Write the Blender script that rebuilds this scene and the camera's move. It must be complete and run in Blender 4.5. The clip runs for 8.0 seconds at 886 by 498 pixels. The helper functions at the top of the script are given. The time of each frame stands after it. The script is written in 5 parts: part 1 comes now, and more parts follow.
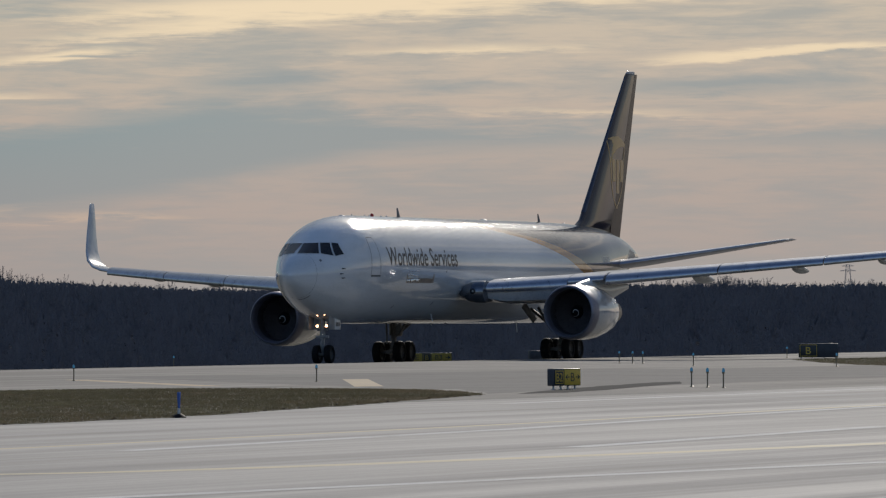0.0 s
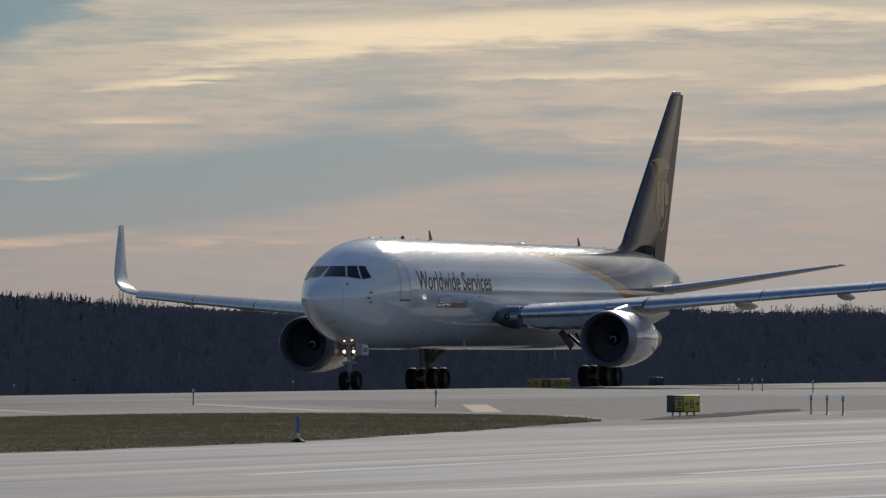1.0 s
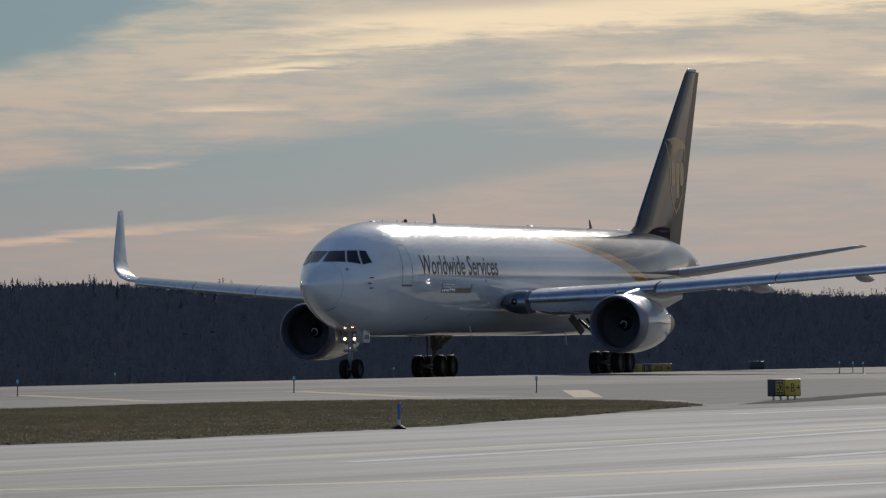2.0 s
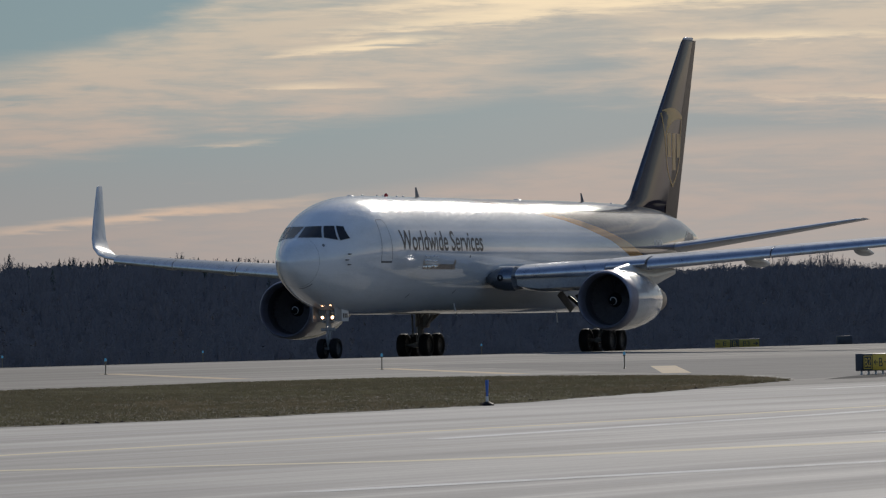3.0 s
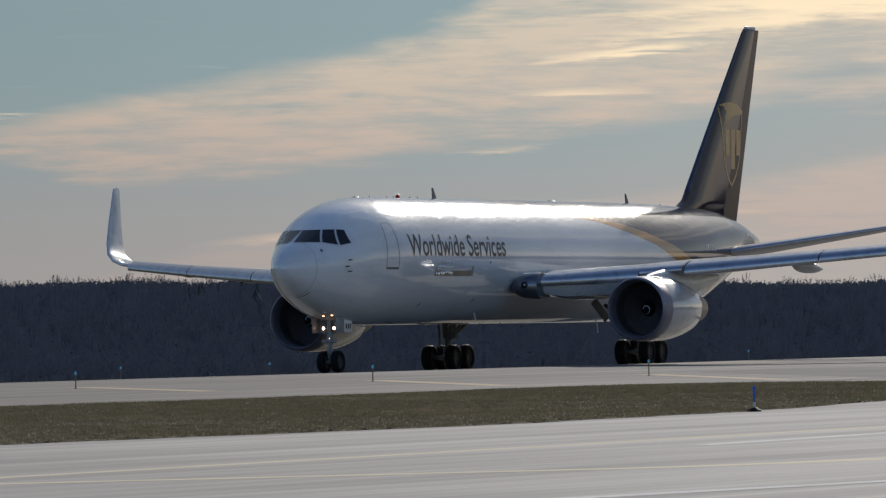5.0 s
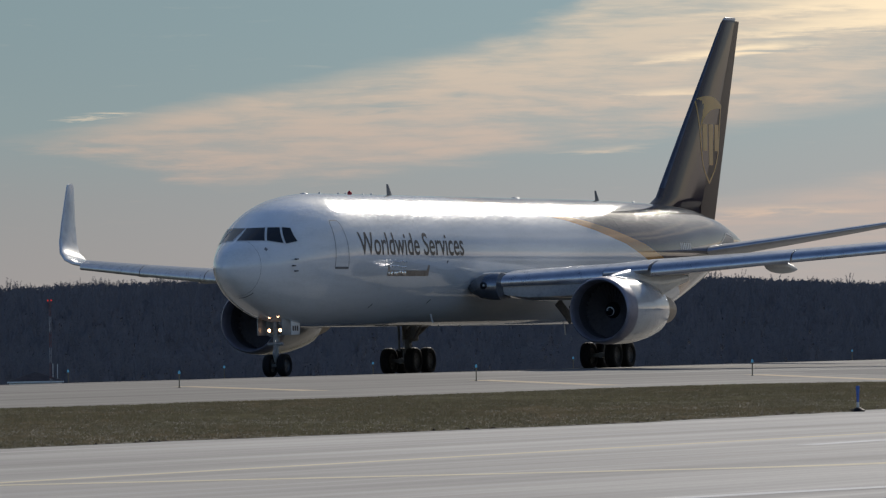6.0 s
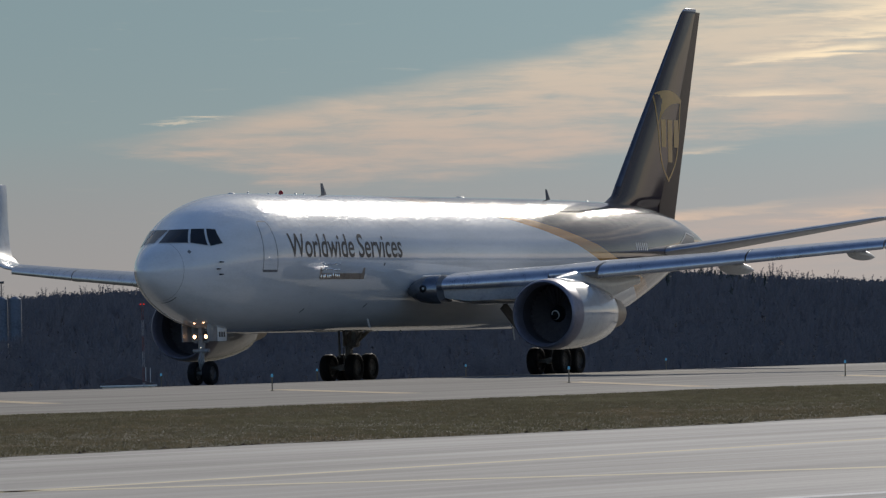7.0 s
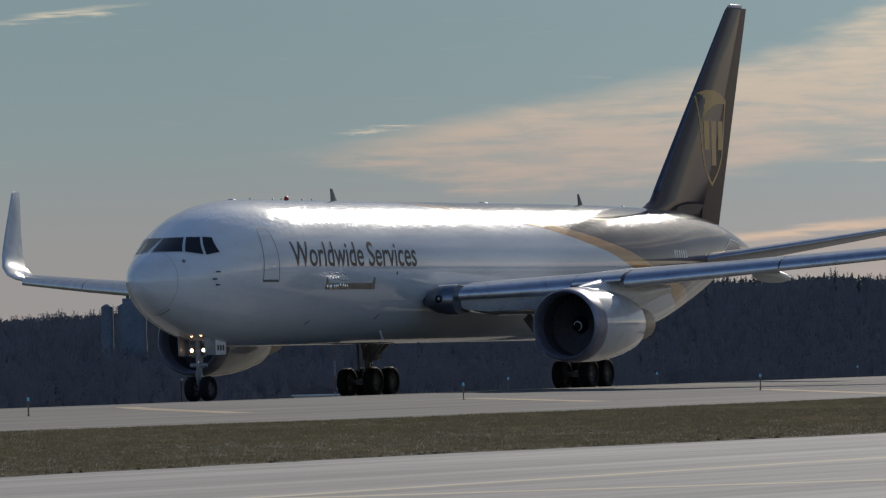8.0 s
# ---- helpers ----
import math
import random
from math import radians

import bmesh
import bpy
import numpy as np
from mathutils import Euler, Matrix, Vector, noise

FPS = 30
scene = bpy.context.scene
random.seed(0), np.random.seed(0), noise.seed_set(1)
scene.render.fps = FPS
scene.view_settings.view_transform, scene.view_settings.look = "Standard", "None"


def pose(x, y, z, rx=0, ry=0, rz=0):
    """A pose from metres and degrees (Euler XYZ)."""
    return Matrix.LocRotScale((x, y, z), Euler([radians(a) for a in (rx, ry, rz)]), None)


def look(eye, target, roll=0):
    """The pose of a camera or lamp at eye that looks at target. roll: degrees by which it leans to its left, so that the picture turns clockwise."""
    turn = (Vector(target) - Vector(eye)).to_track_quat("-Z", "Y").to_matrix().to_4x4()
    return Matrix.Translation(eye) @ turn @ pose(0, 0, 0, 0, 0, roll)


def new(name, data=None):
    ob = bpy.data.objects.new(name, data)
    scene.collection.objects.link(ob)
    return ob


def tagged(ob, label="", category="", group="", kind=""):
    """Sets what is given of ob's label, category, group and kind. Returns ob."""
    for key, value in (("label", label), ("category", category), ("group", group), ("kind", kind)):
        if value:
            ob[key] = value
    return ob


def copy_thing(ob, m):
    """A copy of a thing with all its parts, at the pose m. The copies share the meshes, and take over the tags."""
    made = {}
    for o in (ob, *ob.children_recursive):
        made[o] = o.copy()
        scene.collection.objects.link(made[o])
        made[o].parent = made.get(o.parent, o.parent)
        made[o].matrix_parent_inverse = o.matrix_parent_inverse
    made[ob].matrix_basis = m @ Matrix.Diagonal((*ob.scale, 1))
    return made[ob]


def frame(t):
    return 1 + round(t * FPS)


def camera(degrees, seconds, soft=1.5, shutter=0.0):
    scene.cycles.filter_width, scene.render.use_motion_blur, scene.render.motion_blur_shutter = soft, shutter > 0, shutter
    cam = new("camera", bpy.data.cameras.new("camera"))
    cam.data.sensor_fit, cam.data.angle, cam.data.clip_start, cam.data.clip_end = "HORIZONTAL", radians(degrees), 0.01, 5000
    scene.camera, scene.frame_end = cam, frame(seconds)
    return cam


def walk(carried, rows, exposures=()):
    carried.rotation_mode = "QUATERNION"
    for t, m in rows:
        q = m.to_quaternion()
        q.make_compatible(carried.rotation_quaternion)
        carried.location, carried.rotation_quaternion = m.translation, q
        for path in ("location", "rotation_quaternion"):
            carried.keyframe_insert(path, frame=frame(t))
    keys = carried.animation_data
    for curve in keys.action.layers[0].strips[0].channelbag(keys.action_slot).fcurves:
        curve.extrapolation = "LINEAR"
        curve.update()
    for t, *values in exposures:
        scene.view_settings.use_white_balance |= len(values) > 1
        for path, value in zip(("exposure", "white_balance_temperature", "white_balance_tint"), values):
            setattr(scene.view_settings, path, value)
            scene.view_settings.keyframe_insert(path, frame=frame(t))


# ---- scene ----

# ------------------------------------------------------------------ camera
EYE_HEIGHT = 1.95
cam = camera(6.41, 8.0, soft=1.25)
# seconds, degrees to the left, degrees up, roll
PAN = [(0.0, -3.271, 0.538, -0.408), (0.5, -2.834, 0.603, -0.294), (1.0, -2.403, 0.728, -0.119),
       (1.5, -2.035, 0.716, -0.205), (1.7, -1.902, 0.693, -0.381), (2.8, -1.176, 0.473, -0.757),
       (3.0, -1.048, 0.469, -0.853), (3.5, -0.392, 0.461, -0.902), (4.0, 0.103, 0.468, -0.953),
       (4.2, 0.268, 0.491, -0.941), (5.3, 1.098, 0.549, -0.995), (5.5, 1.243, 0.551, -0.988),
       (6.0, 1.632, 0.554, -0.914), (6.5, 1.914, 0.567, -1.001), (7.0, 2.299, 0.582, -1.178),
       (7.5, 2.824, 0.623, -1.241), (8.0, 3.679, 0.673, -1.382)]
walk(cam, [(t, pose(0, 0, EYE_HEIGHT, 90 + up, 0, left) @ pose(0, 0, 0, 0, 0, roll)) for t, left, up, roll in PAN],
     exposures=[(0.0, 0.0), (1.5, 0.02), (3.0, 0.10), (4.2, 0.20), (5.5, 0.26), (7.0, 0.25), (8.0, 0.17)])

# ------------------------------------------------------------------ world and sun
SUN_DIR = Vector((0.257, 0.874, 0.41)).normalized()
SUN_EL = math.asin(SUN_DIR.z)
SUN_AZ = math.atan2(SUN_DIR.x, SUN_DIR.y)


class Nodes:
    """A node tree with short ways to add nodes."""

    def __init__(self, tree):
        self.tree = tree
        tree.nodes.clear()

    def add(self, kind, ins=None):
        node = self.tree.nodes.new(kind)
        for name, v in (ins or {}).items():
            self.put(node.inputs[name], v)
        return node

    def put(self, socket, v):
        if isinstance(v, bpy.types.NodeSocket):
            self.tree.links.new(v, socket)
        else:
            socket.default_value = v

    def math(self, op, a, b=0.0, c=0.0, clamp=False):
        n = self.add("ShaderNodeMath")
        n.operation, n.use_clamp = op, clamp
        for k, v in enumerate((a, b, c)):
            self.put(n.inputs[k], v)
        return n.outputs[0]

    def ramp(self, fac, stops, smooth=False):
        n = self.add("ShaderNodeValToRGB")
        n.color_ramp.interpolation = "EASE" if smooth else "LINEAR"
        while len(n.color_ramp.elements) < len(stops):
            n.color_ramp.elements.new(0.5)
        for e, (p, c) in zip(n.color_ramp.elements, stops):
            e.position = p
            e.color = (*c, 1) if isinstance(c, tuple) else (c, c, c, 1)
        self.put(n.inputs[0], fac)
        return n.outputs[0]

    def remap(self, v, a, b, c=0.0, d=1.0):
        n = self.add("ShaderNodeMapRange", ins={0: v, 1: a, 2: b, 3: c, 4: d})
        n.interpolation_type = "SMOOTHSTEP"
        return n.outputs[0]

    def mix(self, fac, a, b):
        n = self.add("ShaderNodeMix")
        n.data_type = "RGBA"
        self.put(n.inputs[0], fac)
        for k, v in ((6, a), (7, b)):
            self.put(n.inputs[k], (*v, 1) if isinstance(v, tuple) else v)
        return n.outputs[2]

    def noise(self, vec, scale, detail=4.0, rough=0.55, distortion=0.0):
        n = self.add("ShaderNodeTexNoise", ins={"Scale": scale, "Detail": detail, "Roughness": rough, "Distortion": distortion})
        self.put(n.inputs["Vector"], vec)
        return n.outputs[0]

    def mapping(self, vec, loc=(0, 0, 0), rot=(0, 0, 0), scale=(1, 1, 1), kind="POINT"):
        n = self.add("ShaderNodeMapping")
        n.vector_type = kind
        self.put(n.inputs["Vector"], vec)
        n.inputs["Location"].default_value = loc
        n.inputs["Rotation"].default_value = rot
        n.inputs["Scale"].default_value = scale
        return n.outputs[0]


# bright drifts of cloud: azimuth, elevation, half length, half thickness (degrees), tilt, weight
CLOUD_CRESTS = [(2.4, 2.30, 2.6, 0.16, 0.02, 1.2), (1.2, 2.12, 1.3, 0.09, 0.06, 0.8), (4.6, 2.42, 2.4, 0.12, 0.00, 0.9), (5.8, 1.96, 1.3, 0.07, 0.05, 1.2),
                (0.45, 1.95, 0.8, 0.06, 0.08, 0.85), (0.1, 1.67, 0.7, 0.05, 0.03, 0.6), (-0.5, 1.25, 0.7, 0.04, 0.08, 0.5), (3.4, 1.98, 1.6, 0.07, 0.03, 0.7),
                (4.3, 1.52, 1.9, 0.06, -0.03, 0.6), (-1.1, 0.74, 2.0, 0.07, 0.09, 0.9), (0.8, 0.79, 1.2, 0.05, 0.0, 0.6), (-3.95, 1.57, 0.45, 0.025, 0.03, 0.65), (-6.4, 2.44, 0.9, 0.05, 0.1, 0.55)]
# bluish gaps in the sheet
CLOUD_GAPS = [(2.0, 1.76, 0.9, 0.12, 0.03, 0.9), (3.3, 1.72, 0.9, 0.09, 0.02, 0.6), (-0.35, 2.42, 0.7, 0.14, 0.0, 0.8), (1.0, 1.55, 0.8, 0.08, 0.02, 0.5), (5.3, 1.72, 1.4, 0.12, 0.03, 0.9), (-2.0, 1.60, 0.9, 0.06, 0.03, 0.6)]


def make_world():
    world = bpy.data.worlds.new("sky")
    scene.world = world
    world.use_nodes = True
    g = Nodes(world.node_tree)
    sky = g.add("ShaderNodeTexSky")
    sky.sky_type, sky.sun_disc, sky.sun_elevation, sky.sun_rotation = "NISHITA", False, SUN_EL, SUN_AZ
    sky.air_density, sky.dust_density, sky.ozone_density = 1.0, 0.6, 1.5
    coord = g.add("ShaderNodeTexCoord").outputs["Generated"]
    split = g.add("ShaderNodeSeparateXYZ", {0: coord})
    x, y, z = split.outputs
    az = g.math("MULTIPLY", g.math("ARCTAN2", x, y), 57.2958)
    el = g.math("MULTIPLY", g.math("ARCSINE", z), 57.2958)
    flat = g.add("ShaderNodeCombineXYZ", {0: az, 1: el}).outputs[0]
    # wisps that lie along the horizon
    wisp = g.noise(g.mapping(flat, scale=(0.5, 3.0, 1), rot=(0, 0, -0.05)), 1.3, 7.0, 0.62, 0.4)
    fine = g.noise(g.mapping(flat, scale=(0.8, 8.0, 1), rot=(0, 0, -0.06)), 2.0, 7.0, 0.62, 0.3)
    wisp0, fine0 = g.math("SUBTRACT", wisp, 0.5), g.math("SUBTRACT", fine, 0.5)
    warp = g.add("ShaderNodeCombineXYZ", {0: g.math("MULTIPLY", wisp0, 1.6), 1: g.math("MULTIPLY_ADD", fine0, 0.16, g.math("MULTIPLY", wisp0, 0.22))}).outputs[0]
    bent = g.add("ShaderNodeVectorMath", {0: flat, 1: warp}).outputs[0]
    bent_az, bent_el, _ = g.add("ShaderNodeSeparateXYZ", {0: bent}).outputs

    def drifts(rows):
        total = 0.0
        for a, e, length, thick, tilt, weight in rows:
            m = g.mapping(bent, (a, e, 0), (0, 0, tilt), (length, thick, 1), "TEXTURE")
            ball = g.add("ShaderNodeTexGradient", {0: m})
            ball.gradient_type = "SPHERICAL"
            total = g.math("MULTIPLY_ADD", ball.outputs[1], weight, total)
        return total

    def edge(rows):
        """An edge of the sheet: elevations by azimuth -8..8 degrees."""
        return g.math("MULTIPLY", g.ramp(g.math("MULTIPLY_ADD", bent_az, 1 / 16, 0.5), [((a + 8) / 16, e / 4) for a, e in rows]), 4.0)
    top = edge([(-8, 1.2), (-5.1, 1.36), (-4.4, 1.44), (-3.6, 1.62), (-1.5, 2.03), (-0.7, 2.28), (0.2, 2.7), (8, 3.6)])
    bottom = edge([(-8, 1.7), (-5.1, 1.42), (-4.3, 1.28), (-3.3, 1.04), (-2.3, 1.06), (-0.9, 1.24), (0.3, 1.36), (1.6, 1.55), (3.2, 1.42), (4.4, 1.3), (8, 1.3)])
    sheet = g.math("MULTIPLY", g.remap(g.math("SUBTRACT", bent_el, bottom), -0.06, 0.16), g.remap(g.math("SUBTRACT", top, bent_el), -0.05, 0.14))
    low_top = edge([(-8, 0.2), (-3.4, 0.36), (-2.6, 0.58), (-0.5, 0.78), (0.2, 0.84), (1.0, 0.97), (2.0, 1.14), (3.0, 1.3), (5.0, 1.36), (8, 1.3)])
    low_sheet = g.math("MULTIPLY", g.remap(g.math("SUBTRACT", low_top, bent_el), -0.07, 0.11), g.remap(bent_el, 0.1, 0.9, 0.35, 1.0))
    sheet = g.math("MAXIMUM", sheet, g.math("MULTIPLY", low_sheet, 0.75))
    gaps = g.remap(g.math("ADD", drifts(CLOUD_GAPS), g.math("MULTIPLY", fine0, 0.8)), 0.1, 0.8)
    bank = g.math("MULTIPLY", sheet, g.math("SUBTRACT", 1.0, g.math("MULTIPLY", gaps, 0.85)))
    bank = g.math("MULTIPLY", bank, g.remap(g.math("ADD", wisp, g.math("MULTIPLY", fine0, 0.7)), 0.24, 0.68, 0.36, 0.97))
    crest = g.remap(g.math("MULTIPLY_ADD", fine0, 0.9, drifts(CLOUD_CRESTS)), 0.08, 0.95)
    # high thin cloud over the whole dome
    dome = g.remap(g.noise(g.mapping(coord, scale=(1, 1, 3)), 3.0, 6.0, 0.6), 0.45, 0.75, 0.0, 0.18)
    low = g.remap(el, 3.0, 9.0, 1.0, 0.0)
    # the hazy bright side of the sky, round the sun
    facing = g.math("MULTIPLY_ADD", y, math.cos(SUN_AZ), g.math("MULTIPLY", x, math.sin(SUN_AZ)))
    sunward = g.remap(facing, 0.0, 0.75)
    open_sky = g.add("ShaderNodeVectorMath")
    open_sky.operation = "SCALE"
    g.put(open_sky.inputs[0], sky.outputs[0])
    open_sky.inputs["Scale"].default_value = SKY_STRENGTH
    tinted = g.add("ShaderNodeVectorMath", {0: open_sky.outputs[0]})
    tinted.operation = "MULTIPLY"
    g.put(tinted.inputs[1], g.mix(sunward, (0.60, 0.71, 0.90), (0.9, 0.95, 1.0)))
    open_sky = tinted.outputs[0]
    haze = g.ramp(g.remap(el, 0.0, 2.6), [(0.0, (0.35, 0.325, 0.315)), (0.3, (0.315, 0.325, 0.325)), (0.6, (0.27, 0.335, 0.345)), (1.0, (0.24, 0.325, 0.35))])
    haze = g.mix(g.remap(az, -1.0, 3.0, 0.0, 0.6), haze, (0.345, 0.34, 0.33))
    dim = g.remap(az, -6.0, 2.5, 0.82, 1.0)
    haze = g.mix(dim, (0.0, 0.0, 0.0), haze)
    clear = g.mix(g.remap(el, 3.5, 11.0), haze, (0.14, 0.18, 0.245))
    base = g.mix(g.math("MULTIPLY", g.remap(el, 24.0, 55.0, 1.0, 0.0), sunward), open_sky, clear)
    # long thin bands of cloud higher up
    bands = g.remap(g.noise(g.mapping(coord, scale=(1.2, 1.2, 11)), 1.6, 5.0, 0.55), 0.5, 0.68, 0.0, 0.55)
    bands = g.math("MULTIPLY", bands, g.math("MULTIPLY", g.remap(el, 3.0, 6.0), g.remap(el, 18.0, 45.0, 1.0, 0.15)))
    base = g.mix(g.math("MULTIPLY", bands, g.math("MULTIPLY_ADD", sunward, 0.7, 0.3)), base, (0.50, 0.46, 0.42))
    # glow of thin cloud round the sun
    aim = g.add("ShaderNodeVectorMath", {0: coord, 1: tuple(SUN_DIR)})
    aim.operation = "DOT_PRODUCT"
    aim = g.math("MAXIMUM", aim.outputs["Value"], 0.0)
    glow = 0.0
    for tight, amount in ((8000.0, 12.0), (700.0, 2.5), (60.0, 0.8)):
        glow = g.math("MULTIPLY_ADD", g.math("POWER", aim, tight), amount, glow)
    glare = g.add("ShaderNodeVectorMath", {0: (1.0, 0.9, 0.74)})
    glare.operation = "SCALE"
    g.put(glare.inputs["Scale"], glow)
    base = g.add("ShaderNodeVectorMath", {0: base, 1: glare.outputs[0]}).outputs[0]
    cloud = g.ramp(g.remap(el, 0.3, 2.5), [(0.0, (0.49, 0.375, 0.32)), (0.5, (0.54, 0.43, 0.355)), (1.0, (0.64, 0.535, 0.41))])
    cloud = g.mix(dim, (0.0, 0.0, 0.0), cloud)
    veil = g.math("MULTIPLY", g.mix(low, dome, bank), g.math("MULTIPLY_ADD", sunward, 0.7, 0.2))
    c1 = g.mix(veil, base, cloud)
    lit = g.ramp(g.remap(el, 0.6, 2.2), [(0.0, (0.58, 0.43, 0.33)), (1.0, (0.86, 0.70, 0.485))])
    c2 = g.mix(g.math("MULTIPLY", g.math("MULTIPLY", crest, 0.97), g.math("MULTIPLY", low, sunward)), c1, lit)
    back = g.add("ShaderNodeBackground", {0: c2, 1: 1.0})
    out = g.add("ShaderNodeOutputWorld")
    world.node_tree.links.new(back.outputs[0], out.inputs[0])


SKY_STRENGTH = 0.10
make_world()
sun = new("sun", bpy.data.lights.new("sun", "SUN"))
sun.data.energy, sun.data.angle, sun.data.color = 3.5, radians(0.53), (1.0, 0.93, 0.83)
sun.matrix_world = look(SUN_DIR * 100, (0, 0, 0))


# ------------------------------------------------------------------ materials
def material(name, base, rough=0.5, metal=0.0, vary=0.12, scale=2.0, bump=0.0, bump_scale=30.0, coat=0.0, second=None, stretch=(1, 1, 1), spec=0.5):
    """A surface with grain at two scales; second: the colour of its stains."""
    m = bpy.data.materials.new(name)
    m.use_nodes = True
    g = Nodes(m.node_tree)
    out = g.add("ShaderNodeOutputMaterial")
    b = g.add("ShaderNodeBsdfPrincipled", ins={"Roughness": rough, "Metallic": metal, "Coat Weight": coat, "Specular IOR Level": spec})
    co = g.mapping(g.add("ShaderNodeTexCoord").outputs["Object"], scale=stretch)
    coarse, fine = g.noise(co, scale, 5.0, 0.6), g.noise(co, scale * 11, 4.0, 0.6)
    both = g.math("MULTIPLY_ADD", fine, 0.45, g.math("MULTIPLY", coarse, 0.55))
    dark = tuple(c * (1 - vary * 2) for c in base) if second is None else second
    light = tuple(min(1, c * (1 + vary)) for c in base)
    g.put(b.inputs["Base Color"], g.ramp(both, [(0.36, dark), (0.5, base), (0.66, light)]))
    g.put(b.inputs["Roughness"], g.math("MULTIPLY_ADD", g.math("SUBTRACT", both, 0.5), 0.5 * rough, rough))
    if bump:
        n = g.add("ShaderNodeBump", ins={"Strength": bump, "Distance": 0.02})
        g.put(n.inputs["Height"], g.noise(co, bump_scale, 4.0, 0.6))
        g.put(b.inputs["Normal"], n.outputs[0])
    m.node_tree.links.new(b.outputs[0], out.inputs[0])
    return m


def glowing(name, colour, strength):
    m = bpy.data.materials.new(name)
    m.use_nodes = True
    g = Nodes(m.node_tree)
    e = g.add("ShaderNodeEmission", ins={0: (*colour, 1), 1: strength})
    m.node_tree.links.new(e.outputs[0], g.add("ShaderNodeOutputMaterial").inputs[0])
    return m


def livery():
    """White front, brown rear with a sweeping gold band between; station = -x of the hull."""
    m = bpy.data.materials.new("hull_paint")
    m.use_nodes = True
    g = Nodes(m.node_tree)
    co = g.add("ShaderNodeTexCoord").outputs["Object"]
    x, y, z = g.add("ShaderNodeSeparateXYZ", ins={0: co}).outputs
    station = g.math("MULTIPLY", x, -1.0)
    # station of the band's front edge, by height 2..7.4 m
    edge = g.math("MULTIPLY", g.ramp(g.math("DIVIDE", g.math("SUBTRACT", z, 2.0), 5.4),
                  [(0.0, 42.0 / 50), (0.19, 39.5 / 50), (0.36, 36.6 / 50), (0.5, 32.8 / 50), (0.63, 30.3 / 50), (0.74, 27.2 / 50), (0.81, 24.8 / 50), (0.9, 20.0 / 50), (1.0, 14.0 / 50)]), 50.0)
    wide = g.remap(z, 4.0, 6.6, 2.4, 2.2)
    past = g.math("SUBTRACT", station, edge)
    gold = g.math("GREATER_THAN", past, 0.0)
    brown = g.math("GREATER_THAN", past, wide)
    grime = g.noise(g.mapping(co, scale=(0.25, 1, 1.6)), 1.2, 6.0, 0.65)
    grain = g.noise(g.mapping(co, scale=(0.4, 1, 1)), 14.0, 4.0, 0.6)
    white = g.ramp(g.math("MULTIPLY_ADD", grain, 0.3, g.math("MULTIPLY", grime, 0.7)), [(0.3, (0.62, 0.625, 0.61)), (0.5, (0.72, 0.725, 0.715)), (0.7, (0.77, 0.775, 0.77))])
    c = g.mix(gold, white, (0.54, 0.235, 0.018))
    c = g.mix(brown, c, (0.038, 0.022, 0.017))
    b = g.add("ShaderNodeBsdfPrincipled", ins={"Base Color": c, "Coat Weight": 1.0, "Coat Roughness": 0.03, "Specular IOR Level": 0.5, "Anisotropic": 0.85})
    g.put(b.inputs["Specular IOR Level"], g.math("MULTIPLY_ADD", brown, -0.32, 0.5))
    g.put(b.inputs["Roughness"], g.remap(grime, 0.3, 0.7, 0.095, 0.135))
    # the skin is smooth along the hull and wavy round it
    around = g.add("ShaderNodeTangent")
    around.direction_type, around.axis = "RADIAL", "X"
    g.put(b.inputs["Tangent"], around.outputs[0])
    # skin panels pillow between frames and stringers, most of all on the crown
    n = g.add("ShaderNodeBump", ins={"Strength": 1.0, "Distance": 1.0})
    girth = g.math("MULTIPLY", g.math("ARCTAN2", y, g.math("SUBTRACT", z, 4.86)), 2.5)
    bays = g.math("MULTIPLY", g.math("SINE", g.math("MULTIPLY", x, 2 * math.pi / 0.56)), g.math("COSINE", g.math("MULTIPLY", girth, 2 * math.pi / 0.48)))
    skin = g.add("ShaderNodeCombineXYZ", {0: g.math("MULTIPLY", x, 1.7), 1: g.math("MULTIPLY", girth, 3.2)}).outputs[0]
    sheets = g.math("MULTIPLY", g.math("SUBTRACT", g.noise(skin, 1.0, 4.0, 0.62), 0.5), 0.03)
    uneven = g.remap(g.noise(g.mapping(co, scale=(0.8, 1, 1)), 2.2, 3.0, 0.6), 0.4, 0.65, 0.0, 0.0018)
    crown = g.remap(z, 5.7, 6.7, 0.04, 1.0)
    quilt = g.math("MULTIPLY", g.math("MULTIPLY_ADD", bays, uneven, sheets), crown)
    ripples = g.noise(g.mapping(co, scale=(0.03, 1, 1)), 5.0, 3.0, 0.5)
    dents = g.noise(g.mapping(co, scale=(0.7, 1, 1)), 2.6, 4.0, 0.6)
    waves = g.math("MULTIPLY_ADD", ripples, 0.0014, g.math("MULTIPLY", dents, g.remap(z, 5.6, 7.0, 0.0005, 0.006)))
    g.put(n.inputs["Height"], g.math("ADD", quilt, waves))
    g.put(b.inputs["Normal"], n.outputs[0])
    m.node_tree.links.new(b.outputs[0], g.add("ShaderNodeOutputMaterial").inputs[0])
    return m


